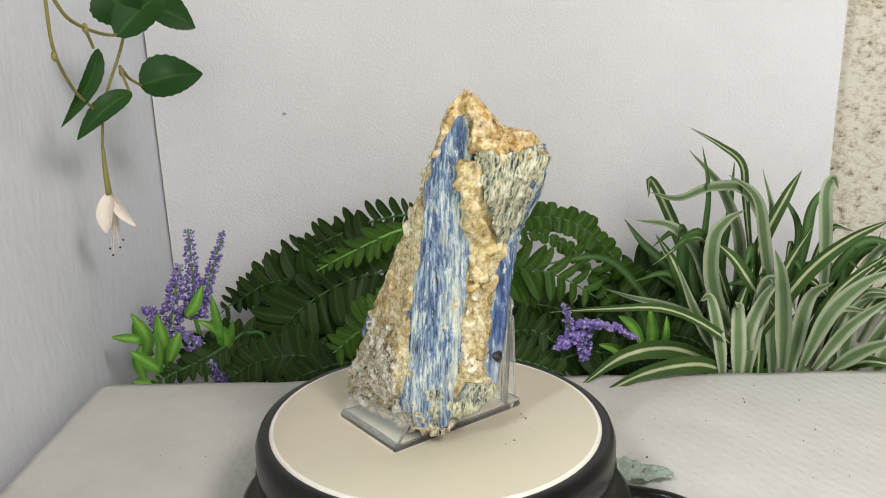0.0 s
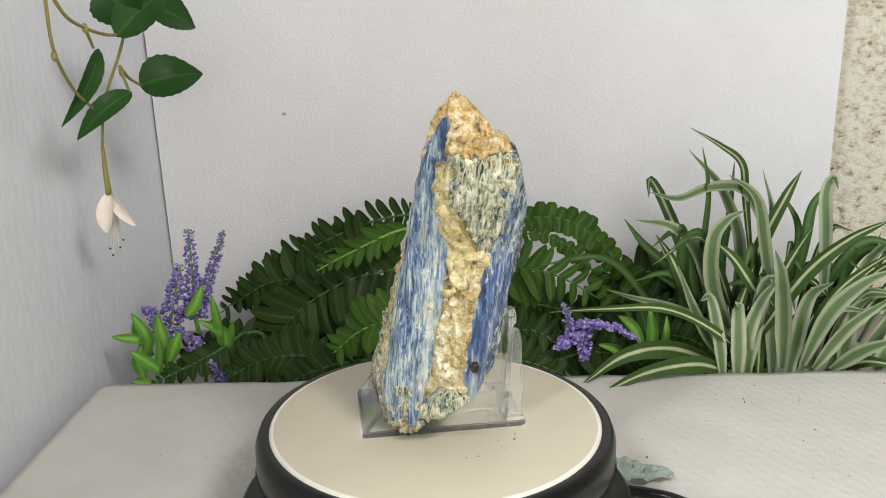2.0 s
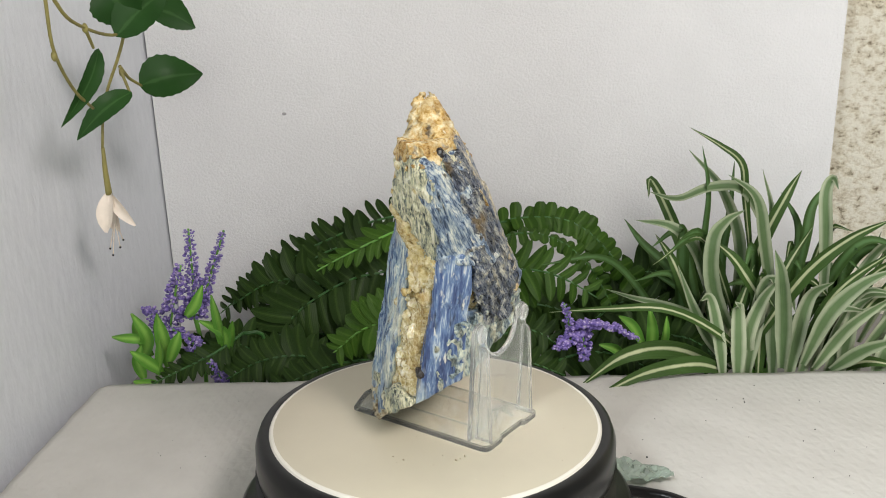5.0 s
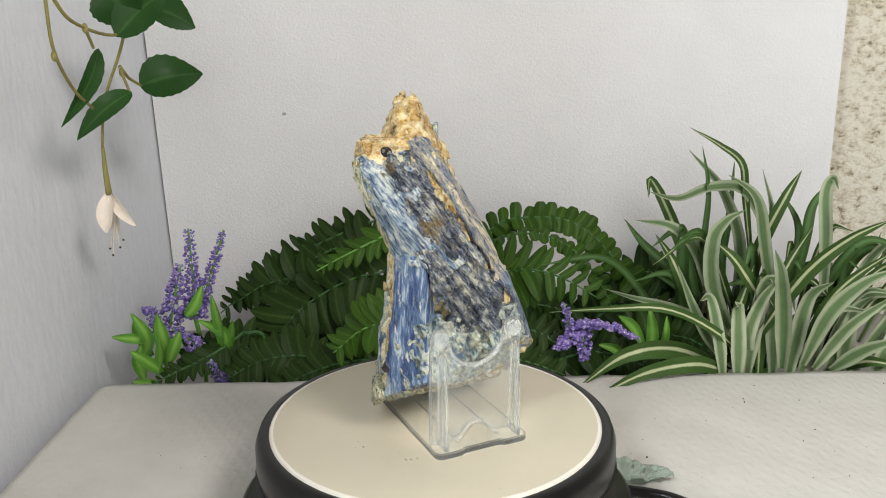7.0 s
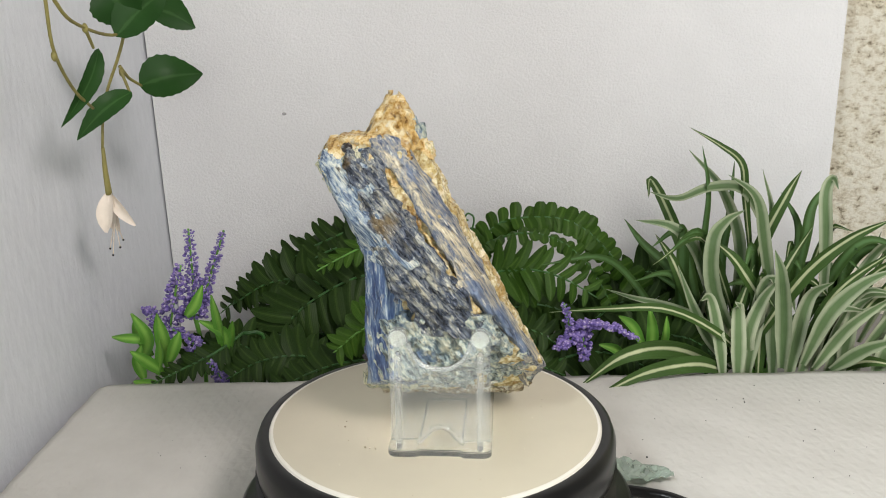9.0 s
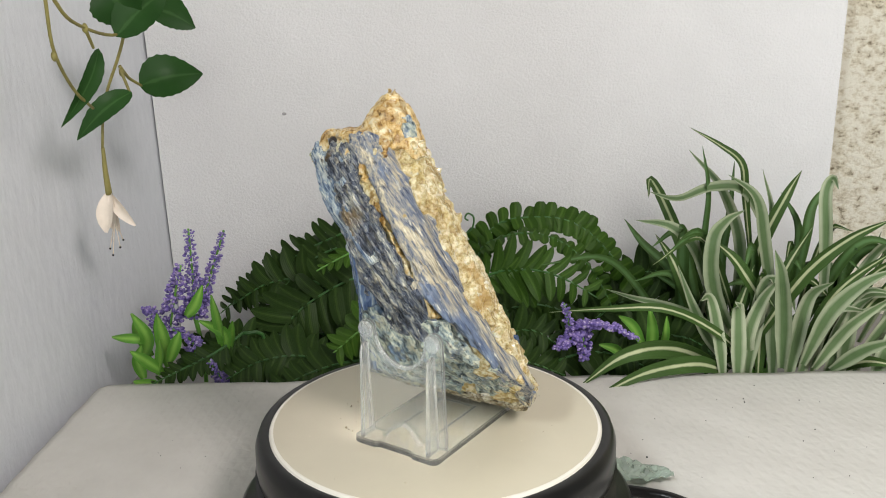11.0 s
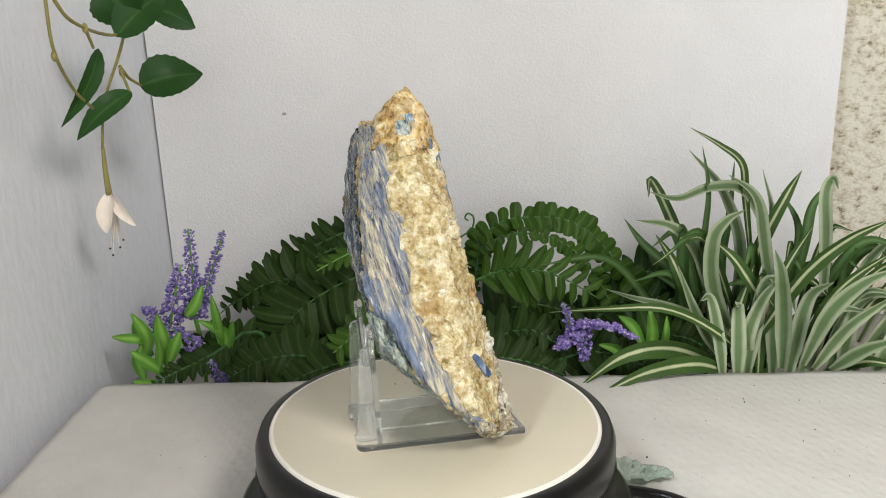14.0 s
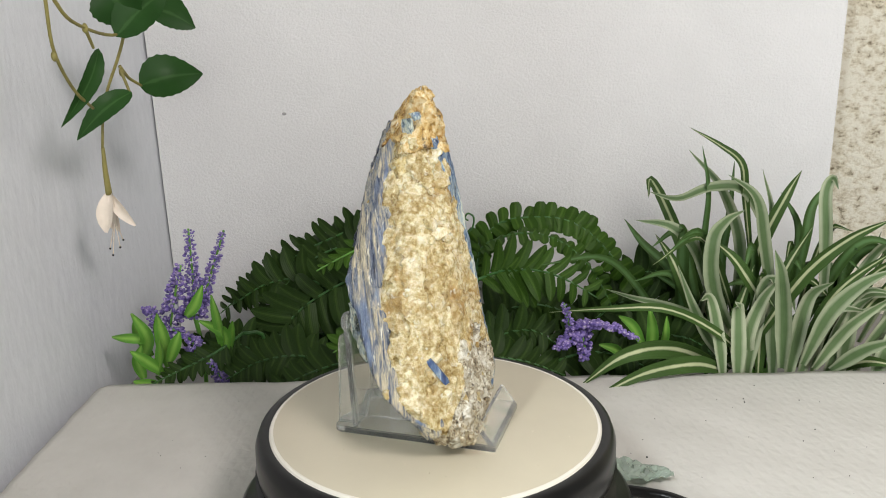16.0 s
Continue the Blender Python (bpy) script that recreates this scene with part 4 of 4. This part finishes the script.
    # short pale leaves close behind the paper's rim
    for k in range(14):
        a = Vector((0.165 + 0.0078 * k, rnd.uniform(0.137, 0.152), TABLE - 0.010))
        ax, h = rnd.uniform(-0.012, 0.02) + (a.x - 0.2) * 0.5, rnd.uniform(0.035, 0.06)
        rows.append((rnd.choice((B, B, A)), rnd.uniform(8, 11), [a, a + Vector((ax * 0.3, 0.002, h * 0.5)), a + Vector((ax * 0.8, 0.004, h)), a + Vector((ax * 1.5, -0.004, h * rnd.uniform(1.0, 1.3)))]))
    for mat, wide, pts in rows:
        n = 22
        path = spline(pts, n)
        w = [wide * 0.00085 * (0.45 + 0.55 * min(1, 4 * k / n)) * (1 - (max(0, k / (n - 1) - 0.35) / 0.65) ** 1.8) + 0.0003 for k in range(n)]
        tw = Vector((rnd.uniform(-0.6, 0.6), -0.9, rnd.uniform(0.0, 0.7)))
        part("leaf", ribbon(path, w, tw, rnd.uniform(0.15, 0.5)), mat, plant)
    return plant


def floret_spike(parent, pts, count, radius, size):
    """A lavender spike: a stalk set with many small buds, dense and uneven."""
    bm = bmesh.new()
    path = spline(pts, 40)
    count, radius = round(count * 2.2), radius * 0.8
    for k in range(count):
        u = (k + rnd.random()) / count
        p = path[min(39, int(u * 39))]
        r = radius * (0.35 + 0.65 * (1 - u)) * rnd.uniform(0.5, 1.1)
        a = rnd.uniform(0, 2 * math.pi)
        d = Vector((math.cos(a), math.sin(a), rnd.uniform(-0.2, 0.6)))
        c = p + d * r
        s = size * 0.72 * rnd.uniform(0.6, 1.3) * (1.1 - 0.5 * u)
        got = bmesh.ops.create_icosphere(bm, subdivisions=1, radius=1, matrix=Matrix.LocRotScale(c, d.to_track_quat("Z", "Y"), Vector((s * 0.7, s * 0.7, s))))
    sp = part("flower_spike", bm, M_PURPLE, parent, "small purple buds")
    part("stalk", tube(pts, 0.0007, 10, 5), M_LIME, sp)
    return sp


def lavender(label, spikes, leaves):
    plant = empty("lavender")
    tagged(plant, label, "flowers", "artificial greenery")
    a = Vector(spikes[0][0][0])
    part("stalk", tube([a, (a.x, a.y + 0.01, a.z * 0.5 + FLOOR * 0.5), (a.x, a.y + 0.01, FLOOR)], 0.0015, 8, 6), M_LIME, plant)
    for pts, count, radius, size in spikes:
        floret_spike(plant, pts, count, radius, size)
    for wide, pts in leaves:
        n = 12
        w = [wide * 0.001 * math.sin(math.pi * min(0.97, 0.12 + 0.86 * k / (n - 1))) ** 0.8 for k in range(n)]
        part("leaf", ribbon(spline(pts, n), w, Vector((rnd.uniform(-0.5, 0.5), -0.9, 0.5)), 0.4), M_LIMELEAF, plant)
    return plant


def broad_leaf(parent, base, tip, wide, up, sag=0.15):
    """An oval serrated leaf with a midrib, bent a little along its length."""
    n = 18
    base, tip, up = Vector(base), Vector(tip), Vector(up).normalized()
    d = tip - base
    path = [base + d * (k / (n - 1)) + up * d.length * sag * math.sin(math.pi * k / (n - 1)) for k in range(n)]
    w = []
    for k in range(n):
        u = k / (n - 1)
        w.append(wide * max(0.02, (math.sin(math.pi * u ** 0.75)) ** 0.85) * (1 + (0.03 if k % 2 else -0.03)))
    return part("leaf", ribbon(path, w, up, 0.3), M_ROSELEAF, parent, "dark green serrated leaf")


def vine():
    v = empty("hanging_vine")
    tagged(v, "artificial fuchsia vine hanging with a pale pink flower", "vine", "artificial greenery")
    stems = [
        [(-0.1584, 0.0500, 0.1781), (-0.1602, 0.0550, 0.1650), (-0.1617, 0.0600, 0.1443), (-0.1639, 0.0800, 0.1265), (-0.1641, 0.1000, 0.1158)],
        [(-0.1602, 0.0600, 0.1674), (-0.1601, 0.0800, 0.1559), (-0.1567, 0.1200, 0.1498), (-0.1512, 0.1400, 0.1612)],
        [(-0.1594, 0.0900, 0.1533), (-0.1606, 0.1000, 0.1442)],
        [(-0.1491, 0.1300, 0.1747), (-0.1581, 0.1300, 0.1446), (-0.1701, 0.1300, 0.1164), (-0.1742, 0.1300, 0.0915)],
        [(-0.1602, 0.1300, 0.1340), (-0.1598, 0.1400, 0.1276), (-0.1572, 0.1500, 0.1228)],
        [(-0.1603, 0.1300, 0.1328), (-0.1582, 0.1300, 0.1263), (-0.1565, 0.1300, 0.1205)],
    ]
    for s in stems:
        part("stem", tube(s, 0.0009, 20, 8, taper=0.8), M_STEM, v)
    for at in ((-0.1622, 0.0610, 0.1419), (-0.1594, 0.0900, 0.1533), (-0.1600, 0.1310, 0.1311)):
        bm = bmesh.new()
        bmesh.ops.create_icosphere(bm, subdivisions=2, radius=0.0014, matrix=Matrix.Translation(at) @ Matrix.Diagonal((1, 1, 1.7, 1)))
        part("node", bm, M_STEM, v)
    leaves = [
        ((-0.1582, 0.1000, 0.1439), (-0.1754, 0.0880, 0.1082), 0.0095, (0.85, -0.45, 0.3)),
        ((-0.1555, 0.1300, 0.1211), (-0.1804, 0.1150, 0.0984), 0.0125, (0.25, -0.8, 0.55)),
        ((-0.1582, 0.1500, 0.1228), (-0.1291, 0.1700, 0.1275), 0.024, (0.1, -0.9, 0.35)),
        ((-0.1568, 0.1200, 0.1490), (-0.1366, 0.1400, 0.1700), 0.020, (0.4, -0.7, 0.5)),
        ((-0.1494, 0.1500, 0.1627), (-0.1310, 0.1700, 0.1523), 0.022, (0.2, -0.8, 0.5)),
        ((-0.1595, 0.1200, 0.1731), (-0.1499, 0.1300, 0.1542), 0.026, (0.1, -1, 0.2)),
        ((-0.1516, 0.1500, 0.1755), (-0.1454, 0.1500, 0.1641), 0.018, (0.1, -1, 0.2)),
    ]
    for args in leaves:
        broad_leaf(v, *args)
    fl = part("flower_tube", tube([(-0.1738, 0.1300, 0.0924), (-0.1740, 0.1300, 0.0810), (-0.1735, 0.1300, 0.0673)], 0.0009, 12, 10, taper=2.0), M_STEM, v, "green flower neck")
    for tip, wide in (((-0.1752, 0.1250, 0.0478), 0.0090), ((-0.1742, 0.1320, 0.0483), 0.0085), ((-0.1605, 0.1280, 0.0506), 0.006), ((-0.1732, 0.1380, 0.0452), 0.006)):
        a, b = Vector((-0.1734, 0.1300, 0.0682)), Vector(tip)
        n = 12
        path = [a + (b - a) * (k / (n - 1)) + Vector((0, -0.002, 0)) * math.sin(math.pi * k / (n - 1)) for k in range(n)]
        w = [wide * max(0.1, math.sin(math.pi * min(0.96, 0.1 + 0.85 * k / (n - 1)))) for k in range(n)]
        part("petal", ribbon(path, w, Vector((0, -1, 0.1)), 0.6), M_PINK, fl, "pale pink petal")
    for end in ((-0.1744, 0.1280, 0.0345), (-0.1708, 0.1300, 0.0383), (-0.1707, 0.1350, 0.0411), (-0.1776, 0.1330, 0.0369)):
        part("stamen", tube([(-0.1721, 0.1300, 0.0534), end], 0.0003, 6, 5), M_PINK, fl)
        bm = bmesh.new()
        bmesh.ops.create_icosphere(bm, subdivisions=1, radius=0.0007, matrix=Matrix.Translation(end))
        part("anther", bm, M_BLACK, fl)
    return v


turn, platter = turntable()
easel = stand()
rock = specimen()

U1, U2 = (0, -0.85, 0.5), (0, -0.95, 0.3)
fern("dark green artificial fern with arching fronds behind the turntable", [
    ([(-0.0049, 0.2350, 0.0300), (-0.0198, 0.2350, 0.0302), (-0.0423, 0.2333, 0.0265), (-0.0650, 0.2317, 0.0180), (-0.0878, 0.2300, 0.0078), (-0.1109, 0.2283, -0.0055), (-0.1305, 0.2267, -0.0205), (-0.1463, 0.2250, -0.0337)], 0.0165, 22, "lobed", U2, 0.6, 22),
    ([(-0.0030, 0.2020, 0.0046), (-0.0191, 0.2000, 0.0039), (-0.0381, 0.1950, 0.0020), (-0.0540, 0.1900, -0.0003), (-0.0724, 0.1850, -0.0087), (-0.0850, 0.1800, -0.0168), (-0.0930, 0.1750, -0.0252), (-0.1002, 0.1700, -0.0386), (-0.1045, 0.1650, -0.0498)], 0.029, 15, "lobed", U1, 0.75, 20),
    ([(-0.0042, 0.1900, 0.0350), (-0.0247, 0.1838, 0.0315), (-0.0414, 0.1775, 0.0255), (-0.0580, 0.1713, 0.0186), (-0.0709, 0.1650, 0.0130)], 0.014, 13, "light", U1, 0.4, 40),
    ([(-0.0045, 0.1500, -0.0108), (-0.0239, 0.1450, -0.0105), (-0.0431, 0.1400, -0.0152), (-0.0591, 0.1350, -0.0267)], 0.022, 15, "light", U1, 0.45, 25),
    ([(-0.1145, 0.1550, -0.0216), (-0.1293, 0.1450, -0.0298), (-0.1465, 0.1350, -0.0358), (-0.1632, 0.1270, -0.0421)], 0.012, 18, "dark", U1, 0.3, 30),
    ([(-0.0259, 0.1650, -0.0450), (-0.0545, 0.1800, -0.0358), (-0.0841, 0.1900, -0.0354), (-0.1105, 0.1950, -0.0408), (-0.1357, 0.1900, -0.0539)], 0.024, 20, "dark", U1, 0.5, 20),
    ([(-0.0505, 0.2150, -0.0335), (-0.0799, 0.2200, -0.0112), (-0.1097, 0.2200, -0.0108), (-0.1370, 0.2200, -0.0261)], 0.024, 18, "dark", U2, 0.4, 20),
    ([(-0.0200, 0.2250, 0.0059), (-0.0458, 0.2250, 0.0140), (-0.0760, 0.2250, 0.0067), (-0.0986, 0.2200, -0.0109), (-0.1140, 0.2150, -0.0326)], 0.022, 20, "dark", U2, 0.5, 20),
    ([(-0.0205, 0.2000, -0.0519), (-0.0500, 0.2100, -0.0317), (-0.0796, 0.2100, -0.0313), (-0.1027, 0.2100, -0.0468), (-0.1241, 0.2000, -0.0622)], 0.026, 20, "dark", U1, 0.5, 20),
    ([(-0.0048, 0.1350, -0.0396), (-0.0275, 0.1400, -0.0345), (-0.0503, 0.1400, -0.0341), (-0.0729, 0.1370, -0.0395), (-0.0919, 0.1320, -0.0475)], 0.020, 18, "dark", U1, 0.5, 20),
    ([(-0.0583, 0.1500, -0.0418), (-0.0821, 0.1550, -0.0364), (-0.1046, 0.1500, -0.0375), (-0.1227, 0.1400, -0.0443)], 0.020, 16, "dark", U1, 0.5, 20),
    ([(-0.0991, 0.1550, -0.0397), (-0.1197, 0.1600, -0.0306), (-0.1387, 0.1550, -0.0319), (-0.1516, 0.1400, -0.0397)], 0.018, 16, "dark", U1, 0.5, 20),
])
fern("glossy green artificial fern arching over towards the spider plant", [
    ([(0.0200, 0.2210, -0.0203), (0.0238, 0.2200, -0.0010), (0.0267, 0.2178, 0.0126), (0.0408, 0.2156, 0.0285), (0.0623, 0.2133, 0.0325), (0.0807, 0.2111, 0.0312), (0.0961, 0.2089, 0.0238), (0.1083, 0.2067, 0.0116), (0.1242, 0.2044, -0.0068), (0.1407, 0.2022, -0.0271), (0.1573, 0.2000, -0.0467)], 0.0108, 28, "blunt", (0, -0.75, 0.66), 0.9, 14),
    ([(0.0230, 0.2060, -0.0203), (0.0258, 0.2050, 0.0033), (0.0307, 0.2020, 0.0175), (0.0517, 0.1990, 0.0255), (0.0728, 0.1960, 0.0228), (0.0878, 0.1930, 0.0130), (0.0997, 0.1900, -0.0014), (0.1090, 0.1860, -0.0200)], 0.0085, 22, "blunt", (0, -0.4, 0.9), 0.8, 14),
    ([(0.0220, 0.1780, 0.0010), (0.0364, 0.1750, 0.0077), (0.0448, 0.1700, 0.0101), (0.0604, 0.1650, 0.0114), (0.0768, 0.1600, 0.0065), (0.0934, 0.1550, -0.0026)], 0.0245, 11, "fresh", U1, 0.45, 26),
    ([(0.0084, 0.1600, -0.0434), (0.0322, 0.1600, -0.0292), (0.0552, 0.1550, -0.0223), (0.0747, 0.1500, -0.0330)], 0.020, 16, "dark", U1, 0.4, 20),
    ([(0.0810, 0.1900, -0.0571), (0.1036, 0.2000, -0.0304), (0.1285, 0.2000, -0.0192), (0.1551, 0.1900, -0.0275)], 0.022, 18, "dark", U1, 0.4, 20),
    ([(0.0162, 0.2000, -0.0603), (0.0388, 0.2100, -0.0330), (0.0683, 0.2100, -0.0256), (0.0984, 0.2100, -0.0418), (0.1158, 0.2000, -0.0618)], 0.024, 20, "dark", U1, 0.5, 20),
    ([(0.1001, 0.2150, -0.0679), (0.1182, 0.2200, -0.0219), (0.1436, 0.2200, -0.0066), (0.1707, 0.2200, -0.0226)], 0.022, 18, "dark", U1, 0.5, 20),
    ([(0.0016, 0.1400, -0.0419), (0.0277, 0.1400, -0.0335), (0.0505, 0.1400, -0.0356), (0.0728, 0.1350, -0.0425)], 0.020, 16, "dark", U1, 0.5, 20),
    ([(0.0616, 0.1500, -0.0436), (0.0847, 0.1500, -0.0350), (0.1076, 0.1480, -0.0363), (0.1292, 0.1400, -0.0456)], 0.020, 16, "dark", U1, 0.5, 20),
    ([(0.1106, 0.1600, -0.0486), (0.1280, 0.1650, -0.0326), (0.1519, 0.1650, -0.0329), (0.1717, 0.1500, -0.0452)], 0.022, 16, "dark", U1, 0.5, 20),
])
curl = [(0.0150, 0.2000, 0.0234), (0.0221, 0.2000, 0.0288), (0.0232, 0.2000, 0.0360), (0.0197, 0.2000, 0.0386), (0.0179, 0.2000, 0.0357), (0.0200, 0.2000, 0.0339)]
tagged(part("tendril", tube(curl, 0.0006, 30, 6), M_FERN), "thin curled green tendril among the fern fronds", "tendril")
spider_plant()
lavender("purple artificial lavender with lime green leaves by the fern", [
    ([(-0.1465, 0.1700, -0.0160), (-0.1456, 0.1700, 0.0055), (-0.1462, 0.1720, 0.0380)], 150, 0.0085, 0.0021),
    ([(-0.1463, 0.1750, -0.0178), (-0.1353, 0.1750, 0.0109), (-0.1261, 0.1750, 0.0360)], 120, 0.0065, 0.002),
    ([(-0.1612, 0.1650, -0.0248), (-0.1537, 0.1600, 0.0018), (-0.1488, 0.1600, 0.0190)], 90, 0.009, 0.0025),
    ([(-0.1632, 0.1600, -0.0264), (-0.1659, 0.1550, -0.0103), (-0.1691, 0.1500, -0.0033)], 50, 0.007, 0.0024),
    ([(-0.1428, 0.1500, -0.0370), (-0.1417, 0.1450, -0.0226), (-0.1507, 0.1400, -0.0130)], 80, 0.0075, 0.0024),
    ([(-0.1257, 0.1500, -0.0516), (-0.1287, 0.1450, -0.0422), (-0.1315, 0.1400, -0.0329)], 50, 0.0065, 0.0022),
], [
    (8, [(-0.1610, 0.1500, -0.0367), (-0.1591, 0.1450, -0.0171), (-0.1594, 0.1430, -0.0044)]), (8, [(-0.1743, 0.1500, -0.0365), (-0.1670, 0.1450, -0.0205), (-0.1742, 0.1430, -0.0042)]),
    (9, [(-0.1563, 0.1450, -0.0382), (-0.1554, 0.1380, -0.0179), (-0.1564, 0.1350, -0.0032)]), (8, [(-0.1256, 0.1500, -0.0301), (-0.1251, 0.1450, -0.0107), (-0.1276, 0.1430, 0.0063)]),
    (7, [(-0.1241, 0.1500, -0.0319), (-0.1239, 0.1470, -0.0184), (-0.1382, 0.1500, -0.0117)]), (6, [(-0.1213, 0.1500, -0.0302), (-0.1184, 0.1470, -0.0185), (-0.1172, 0.1450, -0.0102)]),
    (7, [(-0.1582, 0.1400, -0.0396), (-0.1653, 0.1350, -0.0303), (-0.1730, 0.1320, -0.0228)]), (6, [(-0.1662, 0.1500, -0.0225), (-0.1758, 0.1450, -0.0204), (-0.1898, 0.1500, -0.0211)]),
    (7, [(-0.1616, 0.1400, -0.0413), (-0.1569, 0.1350, -0.0270), (-0.1562, 0.1330, -0.0167)]), (7, [(-0.1542, 0.1400, -0.0326), (-0.1489, 0.1370, -0.0211), (-0.1457, 0.1370, -0.0136)]),
    (6, [(-0.1603, 0.1350, -0.0443), (-0.1664, 0.1300, -0.0420), (-0.1711, 0.1270, -0.0388)]), (7, [(-0.1484, 0.1600, -0.0123), (-0.1418, 0.1570, -0.0044), (-0.1358, 0.1550, 0.0083)]),
    (6, [(-0.1673, 0.1500, -0.0331), (-0.1741, 0.1500, -0.0188), (-0.1746, 0.1500, -0.0084)]), (7, [(-0.1699, 0.1400, -0.0429), (-0.1721, 0.1400, -0.0323), (-0.1694, 0.1400, -0.0227)]),
])
lavender("drooping purple artificial lavender between fern and spider plant", [
    ([(0.0844, 0.1500, -0.0261), (0.0768, 0.1450, -0.0171), (0.0723, 0.1430, -0.0019)], 80, 0.006, 0.0021),
    ([(0.0802, 0.1450, -0.0206), (0.0731, 0.1400, -0.0255), (0.0678, 0.1370, -0.0270)], 80, 0.0075, 0.0025),
    ([(0.0834, 0.1450, -0.0207), (0.0845, 0.1400, -0.0291), (0.0826, 0.1370, -0.0348)], 60, 0.007, 0.0024),
    ([(0.0833, 0.1450, -0.0155), (0.0986, 0.1400, -0.0156), (0.1143, 0.1370, -0.0222)], 110, 0.006, 0.0024),
], [
    (7, [(0.1248, 0.1500, -0.0409), (0.1248, 0.1470, -0.0220), (0.1223, 0.1470, -0.0064)]), (7, [(0.1211, 0.1500, -0.0337), (0.1131, 0.1470, -0.0184), (0.1047, 0.1470, -0.0113)]),
    (6, [(0.1308, 0.1600, -0.0452), (0.1337, 0.1550, -0.0288), (0.1346, 0.1550, -0.0146)]), (6, [(0.1082, 0.1500, -0.0407), (0.1039, 0.1470, -0.0323), (0.0939, 0.1470, -0.0286)]),
])
vine()


def crumbs(name, label, spots, mat, z):
    """Tiny angular grains strewn over a surface."""
    bm = bmesh.new()
    for x, y, r in spots:
        m = Matrix.LocRotScale((x, y, z + r * 0.35), Euler((rnd.random() * 3, rnd.random() * 3, rnd.random() * 3)), Vector((r, r * rnd.uniform(0.4, 1.2), r * 0.6)))
        bmesh.ops.create_icosphere(bm, subdivisions=1, radius=1, matrix=m)
    return tagged(part(name, bm, mat, smooth=False), label, "crumbs", kind="stuff")


spots = [(0.0345, 0.001, 0.0006), (0.0362, -0.0028, 0.0006), (0.0355, -0.001, 0.0004), (0.030, -0.021, 0.0005), (0.0265, -0.024, 0.0004)]
spots += [(rnd.uniform(-0.055, 0.055), rnd.uniform(-0.055, 0.055), rnd.uniform(0.0001, 0.00028)) for k in range(45)]
spots = [q for q in spots if q[0] ** 2 + q[1] ** 2 < 0.06 ** 2]
grit = crumbs("stone_crumbs", "tiny dark stone crumbs strewn on the cream platter", spots, M_CRUST, 0)
crumbs("table_crumbs", "tiny dark crumbs strewn over the white paper towel",
       [(rnd.uniform(0.08, 0.26), rnd.uniform(-0.02, 0.12), rnd.uniform(0.0002, 0.0006)) for k in range(34)] + [(rnd.uniform(-0.17, -0.06), rnd.uniform(0.0, 0.11), rnd.uniform(0.0001, 0.0003)) for k in range(10)], M_BLACK, TABLE)


def tape():
    """A crumpled scrap of clear greenish tape."""
    bm = bmesh.new()
    n, k = 16, 6
    rows = []
    for i in range(n + 1):
        u = i / n
        c = Vector((0.0769, 0.0182, -0.0385)).lerp(Vector((0.1030, 0.0185, -0.0385)), u)
        rows.append([bm.verts.new(c + Vector((0.002 * noise.noise((u * 4, j, 3)), (j / k - 0.5) * 0.018 * (1 - 0.7 * u ** 2) + 0.002 * noise.noise((u * 5, j * 0.7, 9)), 0.003 * (1 - u) + 0.0035 * abs(noise.noise((u * 6, j * 0.8, 5)))))) for j in range(k + 1)])
    for a, b in zip(rows, rows[1:]):
        for j in range(k):
            bm.faces.new((a[j], a[j + 1], b[j + 1], b[j]))
    ob = part("tape_scrap", bm, M_TAPE, smooth=False)
    ob.modifiers.new("thickness", "SOLIDIFY").thickness = 0.0004
    return tagged(ob, "crumpled scrap of clear greenish tape on the paper", "tape")


tape()
tagged(part("cable", tube([(0.0725, 0.0083, -0.0380), (0.0803, 0.0054, -0.0380), (0.0892, 0.0025, -0.0380), (0.0996, -0.0029, -0.0380), (0.1168, -0.0210, -0.0380)], 0.0025, 24, 8), M_BLACK),
       "black braided power cable beside the turntable", "cable")
dot = bmesh.new()
bmesh.ops.create_icosphere(dot, subdivisions=2, radius=0.0014, matrix=Matrix.Translation((-0.1072, 0.2899, 0.0921)) @ Matrix.Diagonal((1.2, 0.3, 0.8, 1)))
tagged(part("wall_stain", dot, M_STAIN), "small grey stain on the white backboard", "stain")

SPIN = -14.68


def motions():
    times = [0.5 * k for k in range(33)]
    walk(platter, [(t, pose(0, 0, 0, 0, 0, SPIN * t)) for t in times])
    walk(grit, [(t, pose(0, 0, 0, 0, 0, SPIN * t)) for t in times])
    walk(rock, [(t, pose(0, 0, 0, 0, 0, SPIN * t)) for t in times])
    walk(easel, [(t, pose(0, 0, 0, 0, 0, SPIN * t) @ pose(-0.0010, 0.0045, 0, 0, 0, -52.3)) for t in times])


motions()
